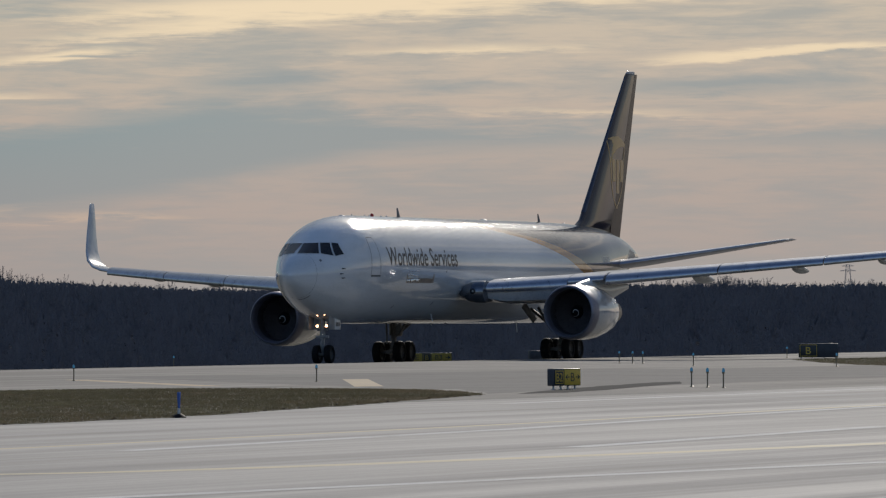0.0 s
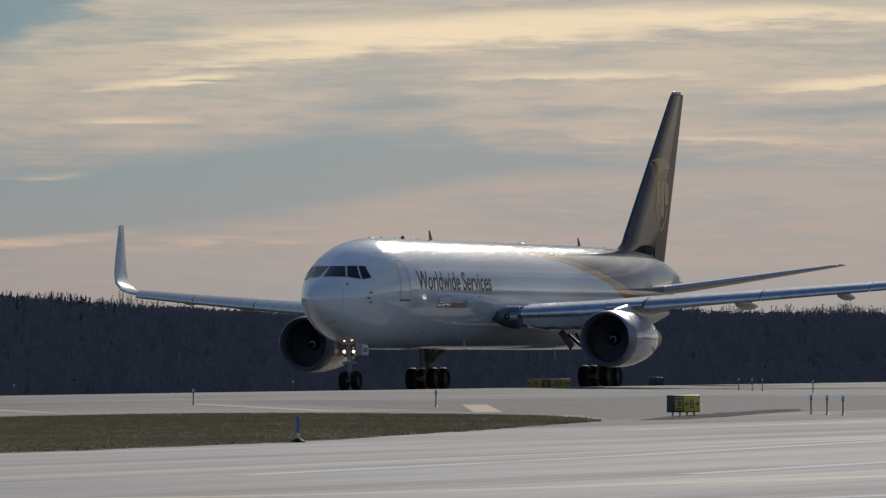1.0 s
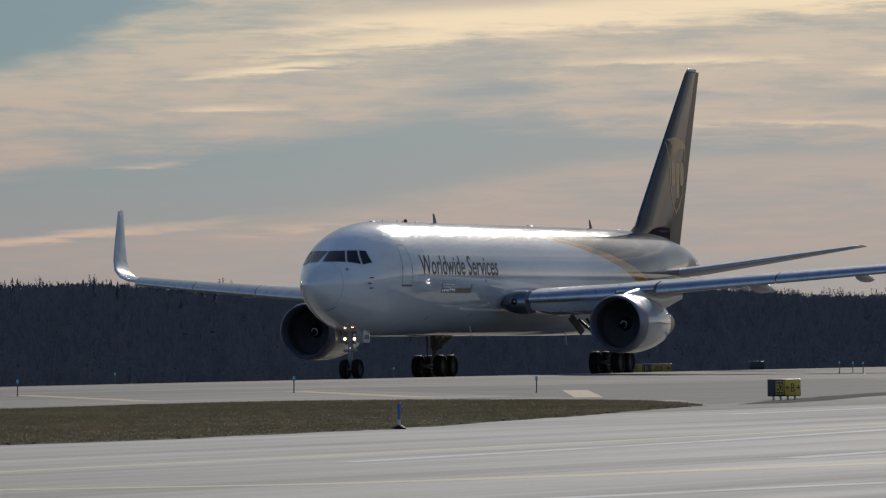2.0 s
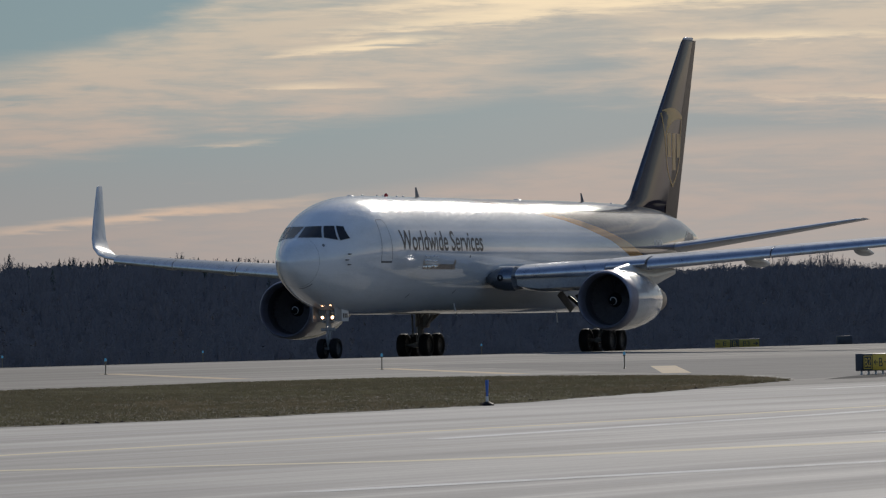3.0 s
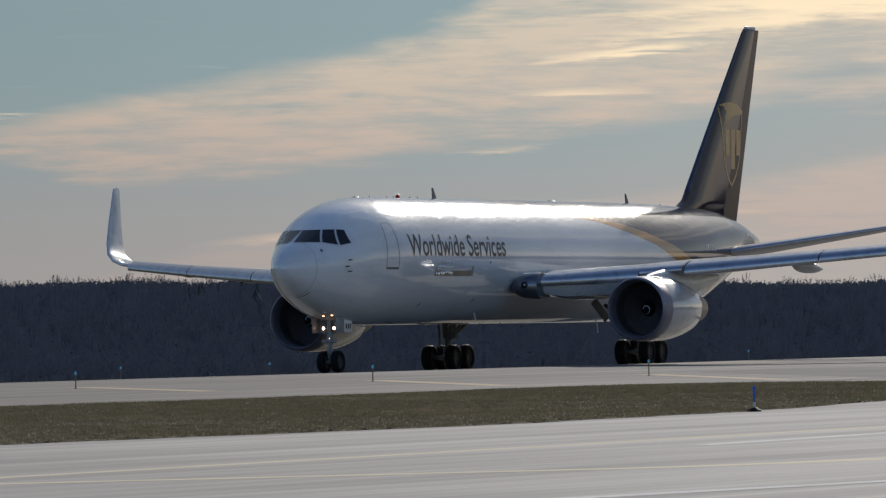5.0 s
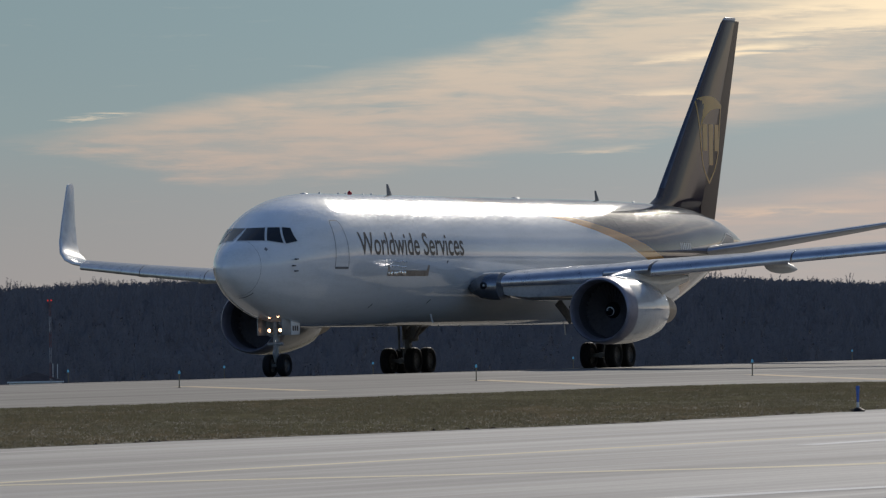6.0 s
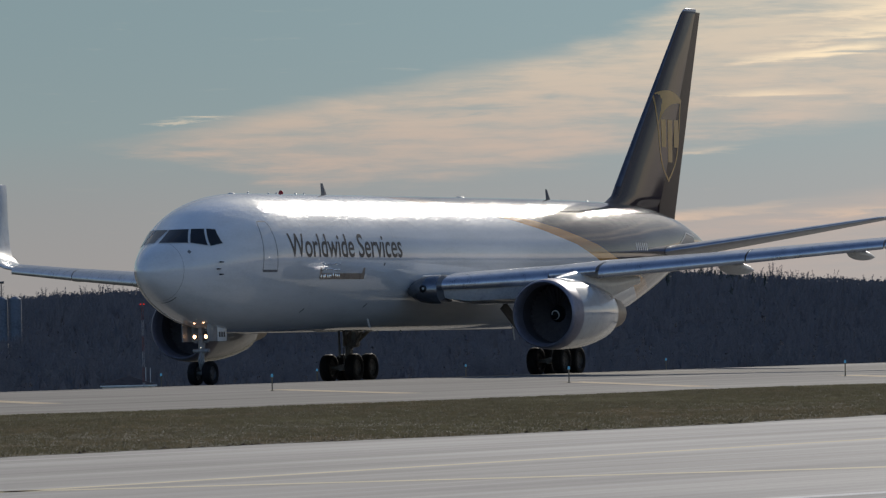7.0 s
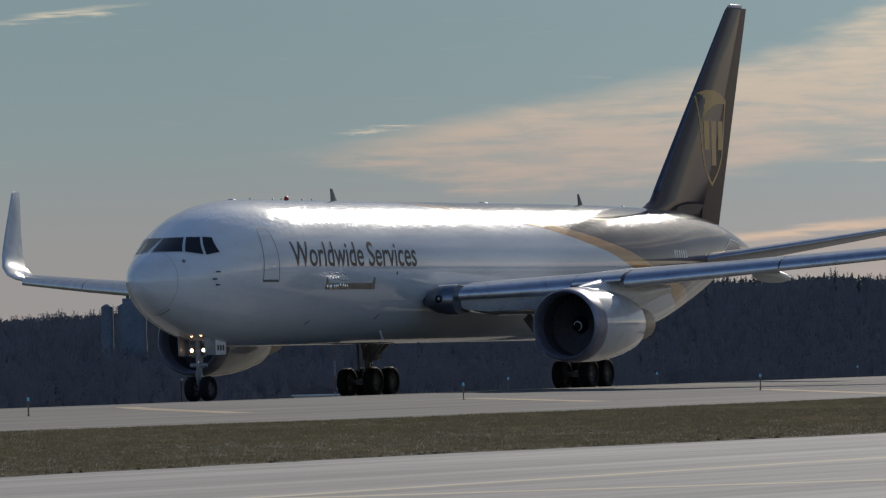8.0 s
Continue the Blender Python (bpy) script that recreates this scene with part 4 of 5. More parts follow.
def build_wing(jet, side):
    wing = part("wing", loft([wing_ring(*r, side=side, n=18) for r in WING]), WING_GREY, jet, "pale grey swept wing")
    part("winglet", loft([wing_ring(*r, side=side, n=14) for r in WINGLET]), WINGLET_PAINT, wing, "upturned polished winglet")
    for y0, y1 in [(3.5, 7.0), (8.7, 13.6), (13.65, 18.3), (18.35, 22.8)]:
        part("slat", loft([slat_ring(y, side) for y in np.linspace(y0, y1, 6)]), SLAT_METAL, wing, "lowered bare metal leading-edge slat")
    part("fixed_nose", loft([under_panel_ring(y, side) for y in (3.2, 3.4, 3.6, 3.9, 4.3, 5.2, 6.1, 6.95)]), HULL_GREY, wing, "glossy grey underside of the inner wing")
    part("slat", loft([slat_ring(y, side, True) for y in np.linspace(7.05, 8.6, 4)]), SLAT_METAL, wing, "short bare metal slat over the pylon")
    # glove at the root with its landing light
    rings = []
    for y, ahead, k in [(2.2, 13.95, 0.45), (2.5, 13.72, 0.72), (2.75, 13.62, 0.88), (3.1, 13.68, 0.98), (3.42, 13.82, 1.0), (3.5, 13.9, 0.97)]:
        ring = [Vector((-(ahead + 0.62 - 0.62 * math.cos(a)), side * y, 3.52 + 0.57 * k * math.sin(a))) for a in np.linspace(-1.45, 1.45, 11)]
        rings.append(ring + [Vector((-(ahead + 1.5), side * y, 3.52 + 0.5 * k)), Vector((-(ahead + 1.5), side * y, 3.52 - 0.5 * k))])
    glove = part("wing_root_glove", loft(rings), GLOVE_METAL, wing, "dark polished wing-root glove")
    part("landing_light", turned([(0.02, 0.0), (0.02, 0.09), (-0.02, 0.15), (-0.2, 0.15)], "x", 18, (-13.64, side * 3.02, 3.56)), COCKPIT_GLASS, wing, "dark round landing light")
    part("light_reflector", turned([(0.045, 0.0), (0.04, 0.035), (0.02, 0.05)], "x", 12, (-13.64, side * 3.05, 3.57)), PALE_GREY, wing)
    part("glove_panel", loft([[Vector((-(e + d), side * y, 4.07 + (0.03 if 0.1 < d < 0.7 else 0.0))) for d in (0.0, 0.12, 0.5, 0.9)] for y, e in ((2.75, 14.25), (3.1, 14.3), (3.48, 14.4))], caps=False, loop=False), WHITE_PAINT, wing, "pale panel on top of the glove")
    # flap track fairings
    for y, l, r in [(5.6, 3.4, 0.3), (11.6, 3.7, 0.28), (16.3, 3.0, 0.23), (20.3, 2.2, 0.16)]:
        s, _, z, chord = at_span(WING, y)[:4]
        rear = s + chord
        rings = []
        for t in np.linspace(0, 1, 11):
            k = max(0.03, math.sin(math.pi * t ** 0.8)) ** 0.6
            cs = rear - l * 0.72 + l * t
            rings.append([Vector((-cs, side * (y + r * 0.62 * k * math.cos(a)), z - 0.15 - 0.16 * t + r * k * math.sin(a))) for a in np.linspace(0, 2 * math.pi, 14, endpoint=False)])
        part("flap_fairing", loft(rings), WING_GREY, wing, "canoe-shaped flap fairing")


def build_engine(jet, side):
    cy, cz = side * (7.92 if side > 0 else 8.07), 2.40
    centre = (0, cy, cz)
    prof = [(14.95, 1.17), (14.55, 1.185), (14.36, 1.22), (14.28, 1.275), (14.33, 1.325), (14.5, 1.365), (14.85, 1.398), (15.15, 1.411)]
    nac = part("nacelle", turned([(-s, r) for s, r in [(15.15, 1.411), (15.6, 1.425), (16.6, 1.42), (17.6, 1.34), (18.5, 1.22), (19.3, 1.07), (19.32, 1.03), (18.9, 1.02)]], "x", 56, centre), NACELLE, jet, "white engine cowl")
    part("intake_lip", turned([(-s, r) for s, r in prof], "x", 56, centre), LIP_METAL, nac, "dark polished intake lip")
    part("intake_duct", turned([(-s, r) for s, r in [(14.95, 1.17), (15.4, 1.19), (16.1, 1.2), (16.3, 1.2), (16.31, 0.2)]], "x", 48, centre), DARK_DUCT, nac, "dark intake duct")
    for k in range(34):
        a = 2 * math.pi * k / 34
        row = []
        for r, tw, c in ((0.34, 0.15, 0.3), (0.75, 0.32, 0.42), (1.17, 0.48, 0.52)):
            for e in (-0.5, 0.5):
                b = a + e * c * math.sin(tw + 0.4) / r
                row.append(Vector((-15.85 - e * c * math.cos(tw), cy + r * math.cos(b), cz + r * math.sin(b))))
        part("fan_blade", ([row[0], row[1], row[3], row[2], row[5], row[4]], [(0, 1, 2, 3), (3, 2, 4, 5)]), FAN_METAL, nac, smooth=False)
    part("fan_disc", turned([(-16.0, 1.18), (-15.99, 0.8), (-15.97, 0.3)], "x", 40, centre), FAN_METAL, nac)
    part("spinner", turned([(-15.3, 0.0), (-15.34, 0.07), (-15.5, 0.2), (-15.75, 0.33), (-15.9, 0.36)], "x", 28, centre), RUBBER, nac, "dark spinner cone")
    # white comma painted on the spinner
    a, b = [], []
    for t in np.linspace(0, 1, 22):
        ang = radians(200 - 330 * t)
        for r, out in ((0.05 + 0.2 * t - 0.03 * (1.1 - t), a), (0.05 + 0.2 * t + 0.034 * (1.1 - t), b)):
            x = float(np.interp(r, [0, 0.07, 0.2, 0.33, 0.36], [-15.3, -15.34, -15.5, -15.75, -15.9])) + 0.02
            out.append(Vector((x, cy + r * math.cos(ang), cz + r * math.sin(ang))))
    part("spinner_swirl", loft([a, b], caps=False, loop=False), WHITE_PAINT, nac, "white painted spiral")
    part("core_cowl", turned([(-s, r) for s, r in [(18.6, 0.88), (19.4, 0.84), (20.4, 0.72), (21.3, 0.56), (21.31, 0.52), (20.9, 0.5)]], "x", 40, centre), HOT_METAL, nac, "tan metal core cowl")
    part("exhaust_plug", turned([(-s, r) for s, r in [(20.6, 0.42), (21.2, 0.36), (21.8, 0.18), (22.05, 0.0)]], "x", 24, centre), HOT_METAL, nac)
    rings = []
    for s, zt, zb, w in [(15.6, 3.84, 3.7, 0.1), (16.4, 3.98, 3.6, 0.22), (17.6, 4.12, 3.4, 0.26), (19.0, 4.06, 3.0, 0.27), (20.6, 3.95, 2.95, 0.25), (22.6, 3.9, 3.35, 0.16), (24.0, 3.88, 3.6, 0.05)]:
        rings.append([Vector((-s, cy + w * math.cos(a), (zt + zb) / 2 + (zt - zb) / 2 * math.sin(a))) for a in np.linspace(0, 2 * math.pi, 16, endpoint=False)])
    part("pylon", loft(rings), WHITE_PAINT, jet, "white engine pylon")
    # strake and sensor on the cowl
    part("strake", loft([[Vector((-15.7, cy - side * 1.12, cz + 0.85)), Vector((-17.4, cy - side * 1.12, cz + 0.85))], [Vector((-16.4, cy - side * 1.25, cz + 0.98)), Vector((-17.3, cy - side * 1.3, cz + 1.0))]], caps=False, loop=False), WHITE_PAINT, nac)


WHEELS = []


def wheel(jet, s, y, r, width, name):
    """A tyre with its rim as a part, about its own axle."""
    h = width / 2
    tyre = part("wheel", turned([(-h * 0.7, r * 0.56), (-h * 0.95, r * 0.68), (-h, r * 0.82), (-h * 0.86, r * 0.94), (-h * 0.5, r), (-h * 0.46, r * 0.985), (-h * 0.4, r), (0.0, r * 1.002), (h * 0.4, r), (h * 0.46, r * 0.985), (h * 0.5, r), (h * 0.86, r * 0.94), (h, r * 0.82), (h * 0.95, r * 0.68), (h * 0.7, r * 0.56)], "y", 40), RUBBER, jet, "black rubber aircraft tyre")
    rim = [turned([(-h * 0.5, 0.0), (-h * 0.55, r * 0.2), (-h * 0.35, r * 0.3), (-h * 0.45, r * 0.5), (-h * 0.72, r * 0.57)], "y", 28), turned([(h * 0.5, 0.0), (h * 0.55, r * 0.2), (h * 0.35, r * 0.3), (h * 0.45, r * 0.5), (h * 0.72, r * 0.57)], "y", 28)]
    for k in range(8):
        a = 2 * math.pi * k / 8
        for e in (-1, 1):
            rim.append(rod((r * 0.4 * math.cos(a), e * h * 0.3, r * 0.4 * math.sin(a)), (r * 0.4 * math.cos(a), e * h * 0.5, r * 0.4 * math.sin(a)), r * 0.05, None, 6))
    part("rim", merge(*rim), RIM_METAL, tyre, "dark metal rim")
    WHEELS.append((tyre, s, y, r))


def build_main_gear(jet, side):
    s, y = 22.79, side * 4.65
    gear = part("main_gear", merge(rod((-s, y, 0.62), (-s + 0.05, y, 1.75), 0.13, None, 14), rod((-s + 0.05, y, 1.45), (-s + 0.1, y - side * 0.1, 3.7), 0.22, 0.25, 14), rod((-s, y, 1.3), (-s - 0.05, y - side * 1.7, 2.7), 0.08), rod((-s + 0.2, y, 1.5), (-s + 1.5, y - side * 0.3, 3.4), 0.08), rod((-s - 0.12, y, 0.8), (-s - 0.32, y, 1.25), 0.06), rod((-s - 0.32, y, 1.25), (-s - 0.1, y, 1.7), 0.06)), GEAR_METAL, jet, "grey main landing gear leg")
    part("bogie_beam", merge(rod((-s - 0.8, y, 0.58), (-s + 0.8, y, 0.58), 0.13, None, 10), rod((-s - 0.72, y - 0.55, 0.57), (-s - 0.72, y + 0.55, 0.57), 0.09), rod((-s + 0.72, y - 0.55, 0.57), (-s + 0.72, y + 0.55, 0.57), 0.09)), GEAR_METAL, gear)
    part("brake_hoses", merge(rod((-s - 0.18, y + side * 0.05, 0.7), (-s - 0.2, y + side * 0.1, 2.3), 0.025), rod((-s + 0.2, y + side * 0.12, 0.7), (-s + 0.16, y + side * 0.16, 2.5), 0.02)), SEAM, gear)
    for ds in (-0.71, 0.71):
        for dy in (-0.57, 0.57):
            wheel(jet, s + ds, y + dy, 0.57, 0.44, "wheel")
    # leg door and the small hinged bay doors inboard
    part("leg_shield", block((-s - 0.05, y - side * 0.2, 1.85), (0.4, 0.5, 0.9), 0.1), GEAR_METAL, gear, "dark panel round the gear leg")
    part("actuator", rod((-s + 0.25, y - side * 0.4, 1.5), (-s + 0.2, y - side * 1.2, 2.75), 0.07), GEAR_METAL, gear)
    part("brake_rod", rod((-s + 0.3, y + side * 0.25, 1.0), (-s + 0.25, y + side * 0.3, 2.2), 0.05), GEAR_METAL, gear)
    part("gear_door", block((-s + 0.1, y + side * 0.42, 2.75), (1.1, 0.06, 1.2), 0.02), WING_GREY, jet, "grey gear leg door")
    m = Matrix.Translation((-s + 1.9, side * 3.55, 2.45)) @ pose(0, 0, 0, side * 28, 24, 0)
    part("gear_door", block((0, 0, 0), (0.6, 0.06, 1.05), 0.02, m), SEAM, jet, "dark hinged gear bay door")


def build_nose_gear(jet):
    gear = part("nose_gear", merge(rod((0, 0, 0.5), (0.02, 0, 1.3), 0.085, None, 14), rod((0.02, 0, 1.2), (0.05, 0, 2.5), 0.13, None, 14), rod((0, -0.36, 0.46), (0, 0.36, 0.46), 0.07), rod((0.03, 0, 1.5), (-1.2, 0, 2.3), 0.06), rod((0.16, 0, 0.6), (0.3, 0, 0.95), 0.045), rod((0.3, 0, 0.95), (0.12, 0, 1.25), 0.045), rod((0.08, -0.33, 1.32), (0.08, 0.33, 1.32), 0.08), rod((0.05, -0.28, 1.66), (0.05, 0.28, 1.66), 0.05)), LEG_GREY, jet, "grey metal nose landing gear leg")
    for y in (-0.31, 0.31):
        wheel(jet, 0.0, y, 0.46, 0.34, "wheel")
        part("taxi_light", merge(turned([(0.16, 0.0), (0.155, 0.045), (0.14, 0.07)], "x", 16, (0, y * 0.78, 1.86))), LAMP_GLOW, gear, "lit warm taxi light")
        part("lamp_housing", turned([(0.14, 0.1), (0.0, 0.09), (-0.06, 0.04), (-0.06, 0.0)], "x", 16, (0, y * 0.78, 1.86)), GEAR_METAL, gear)
        part("runway_light", turned([(0.10, 0.0), (0.095, 0.02), (0.08, 0.026)], "x", 12, (0.05, y * 0.78 - 0.02, 2.26)), SMALL_GLOW, gear, "small lit lamp")
        # forward doors
        door = block((0.2, y * 1.75, 2.0), (0.8, 0.04, 0.66), 0.015)
        part("nose_gear_door", door, DOOR_SHADED, jet, "white nose gear door darkened for shade")
        part("rear_gear_door", block((-0.62, y * 1.75, 1.97), (0.8, 0.035, 0.6), 0.012), WHITE_PAINT, jet, "white rear nose gear door")
        for k in range(3):
            part("fleet_mark", block((-0.4 - k * 0.2, y * 1.75 + math.copysign(0.022, y), 1.93), (0.13, 0.006, 0.2), 0), LETTER_BROWN, jet)
    part("steering_light", turned([(0.16, 0.0), (0.15, 0.016), (0.13, 0.022)], "x", 10, (0, 0.02, 1.44)), SMALL_GLOW, gear, "small lit lamp")


FIN = [(39.6, 6.3, 6.75, 0.08), (38.5, 7.18, 8.2, 0.07), (39.15, 7.36, 7.62, 0.08), (39.75, 7.6, 7.11, 0.085), (42.85, 10.67, 5.22, 0.09), (45.53, 13.3, 3.57, 0.09), (47.92, 15.65, 2.11, 0.085), (48.25, 15.85, 1.85, 0.07), (48.5, 15.9, 1.4, 0.03)]


def fin_ring(s, z, chord, thick, first=0.0, last=1.0, swell=0.0, n=14):
    xs = first + (last - first) * (1 - np.cos(np.linspace(0, math.pi, n))) / 2
    half = [5 * thick * (0.2969 * math.sqrt(x) - 0.126 * x - 0.3516 * x * x + 0.2843 * x ** 3 - 0.1036 * x ** 4) * chord + swell for x in xs]
    return [Vector((-(s + x * chord), h, z)) for x, h in list(zip(xs, half))[::-1]] + [Vector((-(s + x * chord), -h, z)) for x, h in list(zip(xs, half))[1:]]


def fin_at(z):
    return [float(np.interp(z, [r[1] for r in FIN], [r[c] for r in FIN])) for c in range(4)]


def fin_side(s, z, lift=0.006, side=1):
    a, _, chord, thick = fin_at(z)
    x = min(max((s - a) / chord, 0.0), 1.0)
    h = 5 * thick * (0.2969 * math.sqrt(x) - 0.126 * x - 0.3516 * x * x + 0.2843 * x ** 3 - 0.1036 * x ** 4) * chord
    return Vector((-s, side * (h + lift), z))


def build_fin(jet):
    fin = part("fin", loft([fin_ring(*r, last=0.7) for r in FIN]), BROWN_PAINT, jet, "dark brown swept tail fin")
    part("rudder", loft([fin_ring(*fin_at(z), first=0.705, last=1.0, n=8) for z in np.linspace(6.5, 15.74, 12)]), RUDDER_DARKENED, fin, "dark brown rudder")
    part("fin_tip", loft([fin_ring(*fin_at(z), last=0.7, swell=0.006) for z in (15.76, 15.83, 15.88, 15.9)]), BARE_METAL, fin, "bright metal fin tip")
    part("fin_edge", loft([fin_ring(*fin_at(z), first=0.0, last=0.03, swell=0.006, n=7) for z in np.linspace(8.0, 15.6, 12)]), FIN_EDGE, fin, "glossy leading edge of the fin")
    # the shield: an outlined badge with a swept band across its head and three plain bars
    left = [(44.29, 12.0), (44.35, 11.3), (44.48, 10.4), (44.62, 9.5), (44.95, 8.85), (45.62, 8.3)]
    right = [(47.3, 11.85), (47.17, 11.3), (47.04, 10.5), (46.86, 9.6), (46.4, 8.9), (45.62, 8.3)]
    for side in (1, -1):
        def on_fin(s, z, e=side):
            return fin_side(s, z, 0.008, e)
        part("badge_outline", ribbon(fill_path(smooth_path(left, 5) + smooth_path(right[::-1], 5)), 0.12, on_fin), GOLD_PAINT, fin, "gold shield outline")
        rows = []
        for a, b, c in (((44.28, 12.05), (46.0, 12.5), (47.32, 11.85)), ((44.52, 10.75), (45.3, 11.75), (47.2, 11.68))):
            rows.append([on_fin(*(Vector(a) * (1 - t) ** 2 + Vector(b) * 2 * t * (1 - t) + Vector(c) * t * t)) for t in np.linspace(0, 1, 15)])
        part("badge_band", loft(rows, caps=False, loop=False), GOLD_PAINT, fin, "gold band across the badge head")
        for s, z0, z1 in [(44.78, 9.75, 10.95), (45.58, 9.1, 10.95), (46.38, 9.75, 10.95)]:
            part("badge_bar", quad_patch([(s, z0), (s + 0.56, z0), (s + 0.56, z1), (s, z1)], on_fin, 3), GOLD_PAINT, fin)


CRUMPLED = material("crumpled_metal", (0.85, 0.84, 0.82), 0.12, 1.0, 0.15, 4.0, bump=0.6, bump_scale=5.0, stretch=(2.5, 1, 0.5))
SCUFF = material("scuff_metal", (0.42, 0.36, 0.30), 0.35, 0.7, 0.2, 3.0)
NACELLE = material("nacelle_paint", (0.52, 0.52, 0.505), 0.16, 0.0, 0.1, 1.6, coat=1.0)
BROWN_TAIL = material("tailplane_grey", (0.40, 0.40, 0.41), 0.35, 0.0, 0.12, 1.0, coat=0.2)
WINGLET_PAINT = material("winglet_paint", (0.60, 0.60, 0.59), 0.2, 0.3, 0.1, 2.0, coat=0.5)
FIN_EDGE = material("fin_edge", (0.10, 0.10, 0.12), 0.15, 0.5, 0.15, 2.0)
jet = build_jet()


# ------------------------------------------------------------------ airfield lights, markers and signs
def edge_light():
    ob = thing("edge_light", pose(0, 0, 0), "blue taxiway edge light on a slim stake", "light", "taxiway edge lights")
    part("base_plate", turned([(0.0, 0.06), (0.02, 0.06), (0.03, 0.04), (0.03, 0.0)], "z", 14), STAKE, ob)
    part("stake", rod((0, 0, 0.02), (0, 0, 0.44), 0.022, None, 8), STAKE, ob, "slim grey stake")
    part("collar", turned([(0.42, 0.0), (0.42, 0.035), (0.45, 0.045), (0.465, 0.045), (0.465, 0.0)], "z", 12), STAKE, ob)
    part("lens", turned([(0.465, 0.042), (0.53, 0.042), (0.57, 0.03), (0.585, 0.0)], "z", 12), BLUE_LENS, ob, "lit blue glass dome")
    return ob


def on_line(x, y, w):
    """The point in the same direction from the camera, but that far aside of the jet's line."""
    k = 1.0
    for _ in range(40):
        k += (aside(x * k, y * k) - w) / (0.386 * math.hypot(x, y))
    return x * k, y * k


NEAR_LIGHTS = [(-28.1, 239), (-16.48, 265.2), (-6.77, 275.8), (2.9, 280.3), (10.99, 267.9), (20.85, 235.3), (21.1, 232.8), (21.35, 230.4),
               (29.7, 373.9), (30.1, 371), (30.3, 367.6), (30.7, 345.5), (35.7, 333.3), (42.2, 418.7)]
FAR_LIGHTS = [on_line(x, y, -9.4) for x, y in [(-23.4, 307), (-18.0, 319), (-12.4, 330), (-4.2, 343), (8.5, 370)]]
first = edge_light()
spots = NEAR_LIGHTS + FAR_LIGHTS
first.matrix_world = pose(*spots[0], land(*spots[0]))
for x, y in spots[1:]:
    copy_thing(first, pose(x, y, land(x, y)))


def marker_post():
    x, y = on_line(-28.02, 285.83, -9.4)
    ob = thing("marker_post", pose(x, y, land(x, y)), "thin reddish post with a small pale lamp beside the taxiway", "post")
    part("post", rod((0, 0, 0), (0, 0, 0.88), 0.035, 0.03, 8), MAST_RED, ob)
    part("lamp", turned([(0.86, 0.0), (0.86, 0.05), (0.93, 0.05), (0.96, 0.0)], "z", 10, (0.05, 0, 0)), PALE_GREY, ob, "small pale lamp")


marker_post()


def flex_marker(x, y):
    ob = thing("edge_marker", pose(x, y, land(x, y)), "blue flexible edge marker on a dark rubber base", "marker")
    part("base", turned([(0.0, 0.15), (0.03, 0.15), (0.06, 0.1), (0.09, 0.05), (0.09, 0.0)], "z", 18), RUBBER, ob, "dark rubber base")
    part("neck", turned([(0.08, 0.03), (0.2, 0.03), (0.2, 0.0)], "z", 10), PALE_GREY, ob, "pale neck")
    rings = [[Vector((w * math.cos(a), 0.02 * math.sin(a), z)) for a in np.linspace(0, 2 * math.pi, 16, endpoint=False)] for z, w in ((0.19, 0.022), (0.3, 0.028), (0.45, 0.036), (0.54, 0.04), (0.545, 0.02))]
    part("paddle", loft(rings), BLUE_PLASTIC, ob, "blue reflective paddle")


flex_marker(3.93, 166.57)


def sign_words(words, height, width, mat, parent, x, z, y):
    bm = text_mesh(words, height)
    xs = [v.co.x for v in bm.verts]
    k = width / (max(xs) - min(xs))
    x0, mid = min(xs), (max(xs) - min(xs)) / 2
    for v in bm.verts:
        v.co = Vector((x + (v.co.x - x0 - mid) * k, y, z + v.co.y))
    part("legend", bm, mat, parent, smooth=False)


def arrow(points_left, size, mat, parent, x, z, y):
    e = -1 if points_left else 1
    pts = [(-0.5, -0.07), (0.1, -0.07), (0.1, -0.1), (-0.12, -0.34), (0.06, -0.34), (0.5, 0.0), (0.06, 0.34), (-0.12, 0.34), (0.1, 0.1), (0.1, 0.07), (-0.5, 0.07)]
    verts = [Vector((x + e * a * size, y, z + b * size)) for a, b in pts]
    part("arrow", (verts, [tuple(range(len(verts)))]), mat, parent, smooth=False)


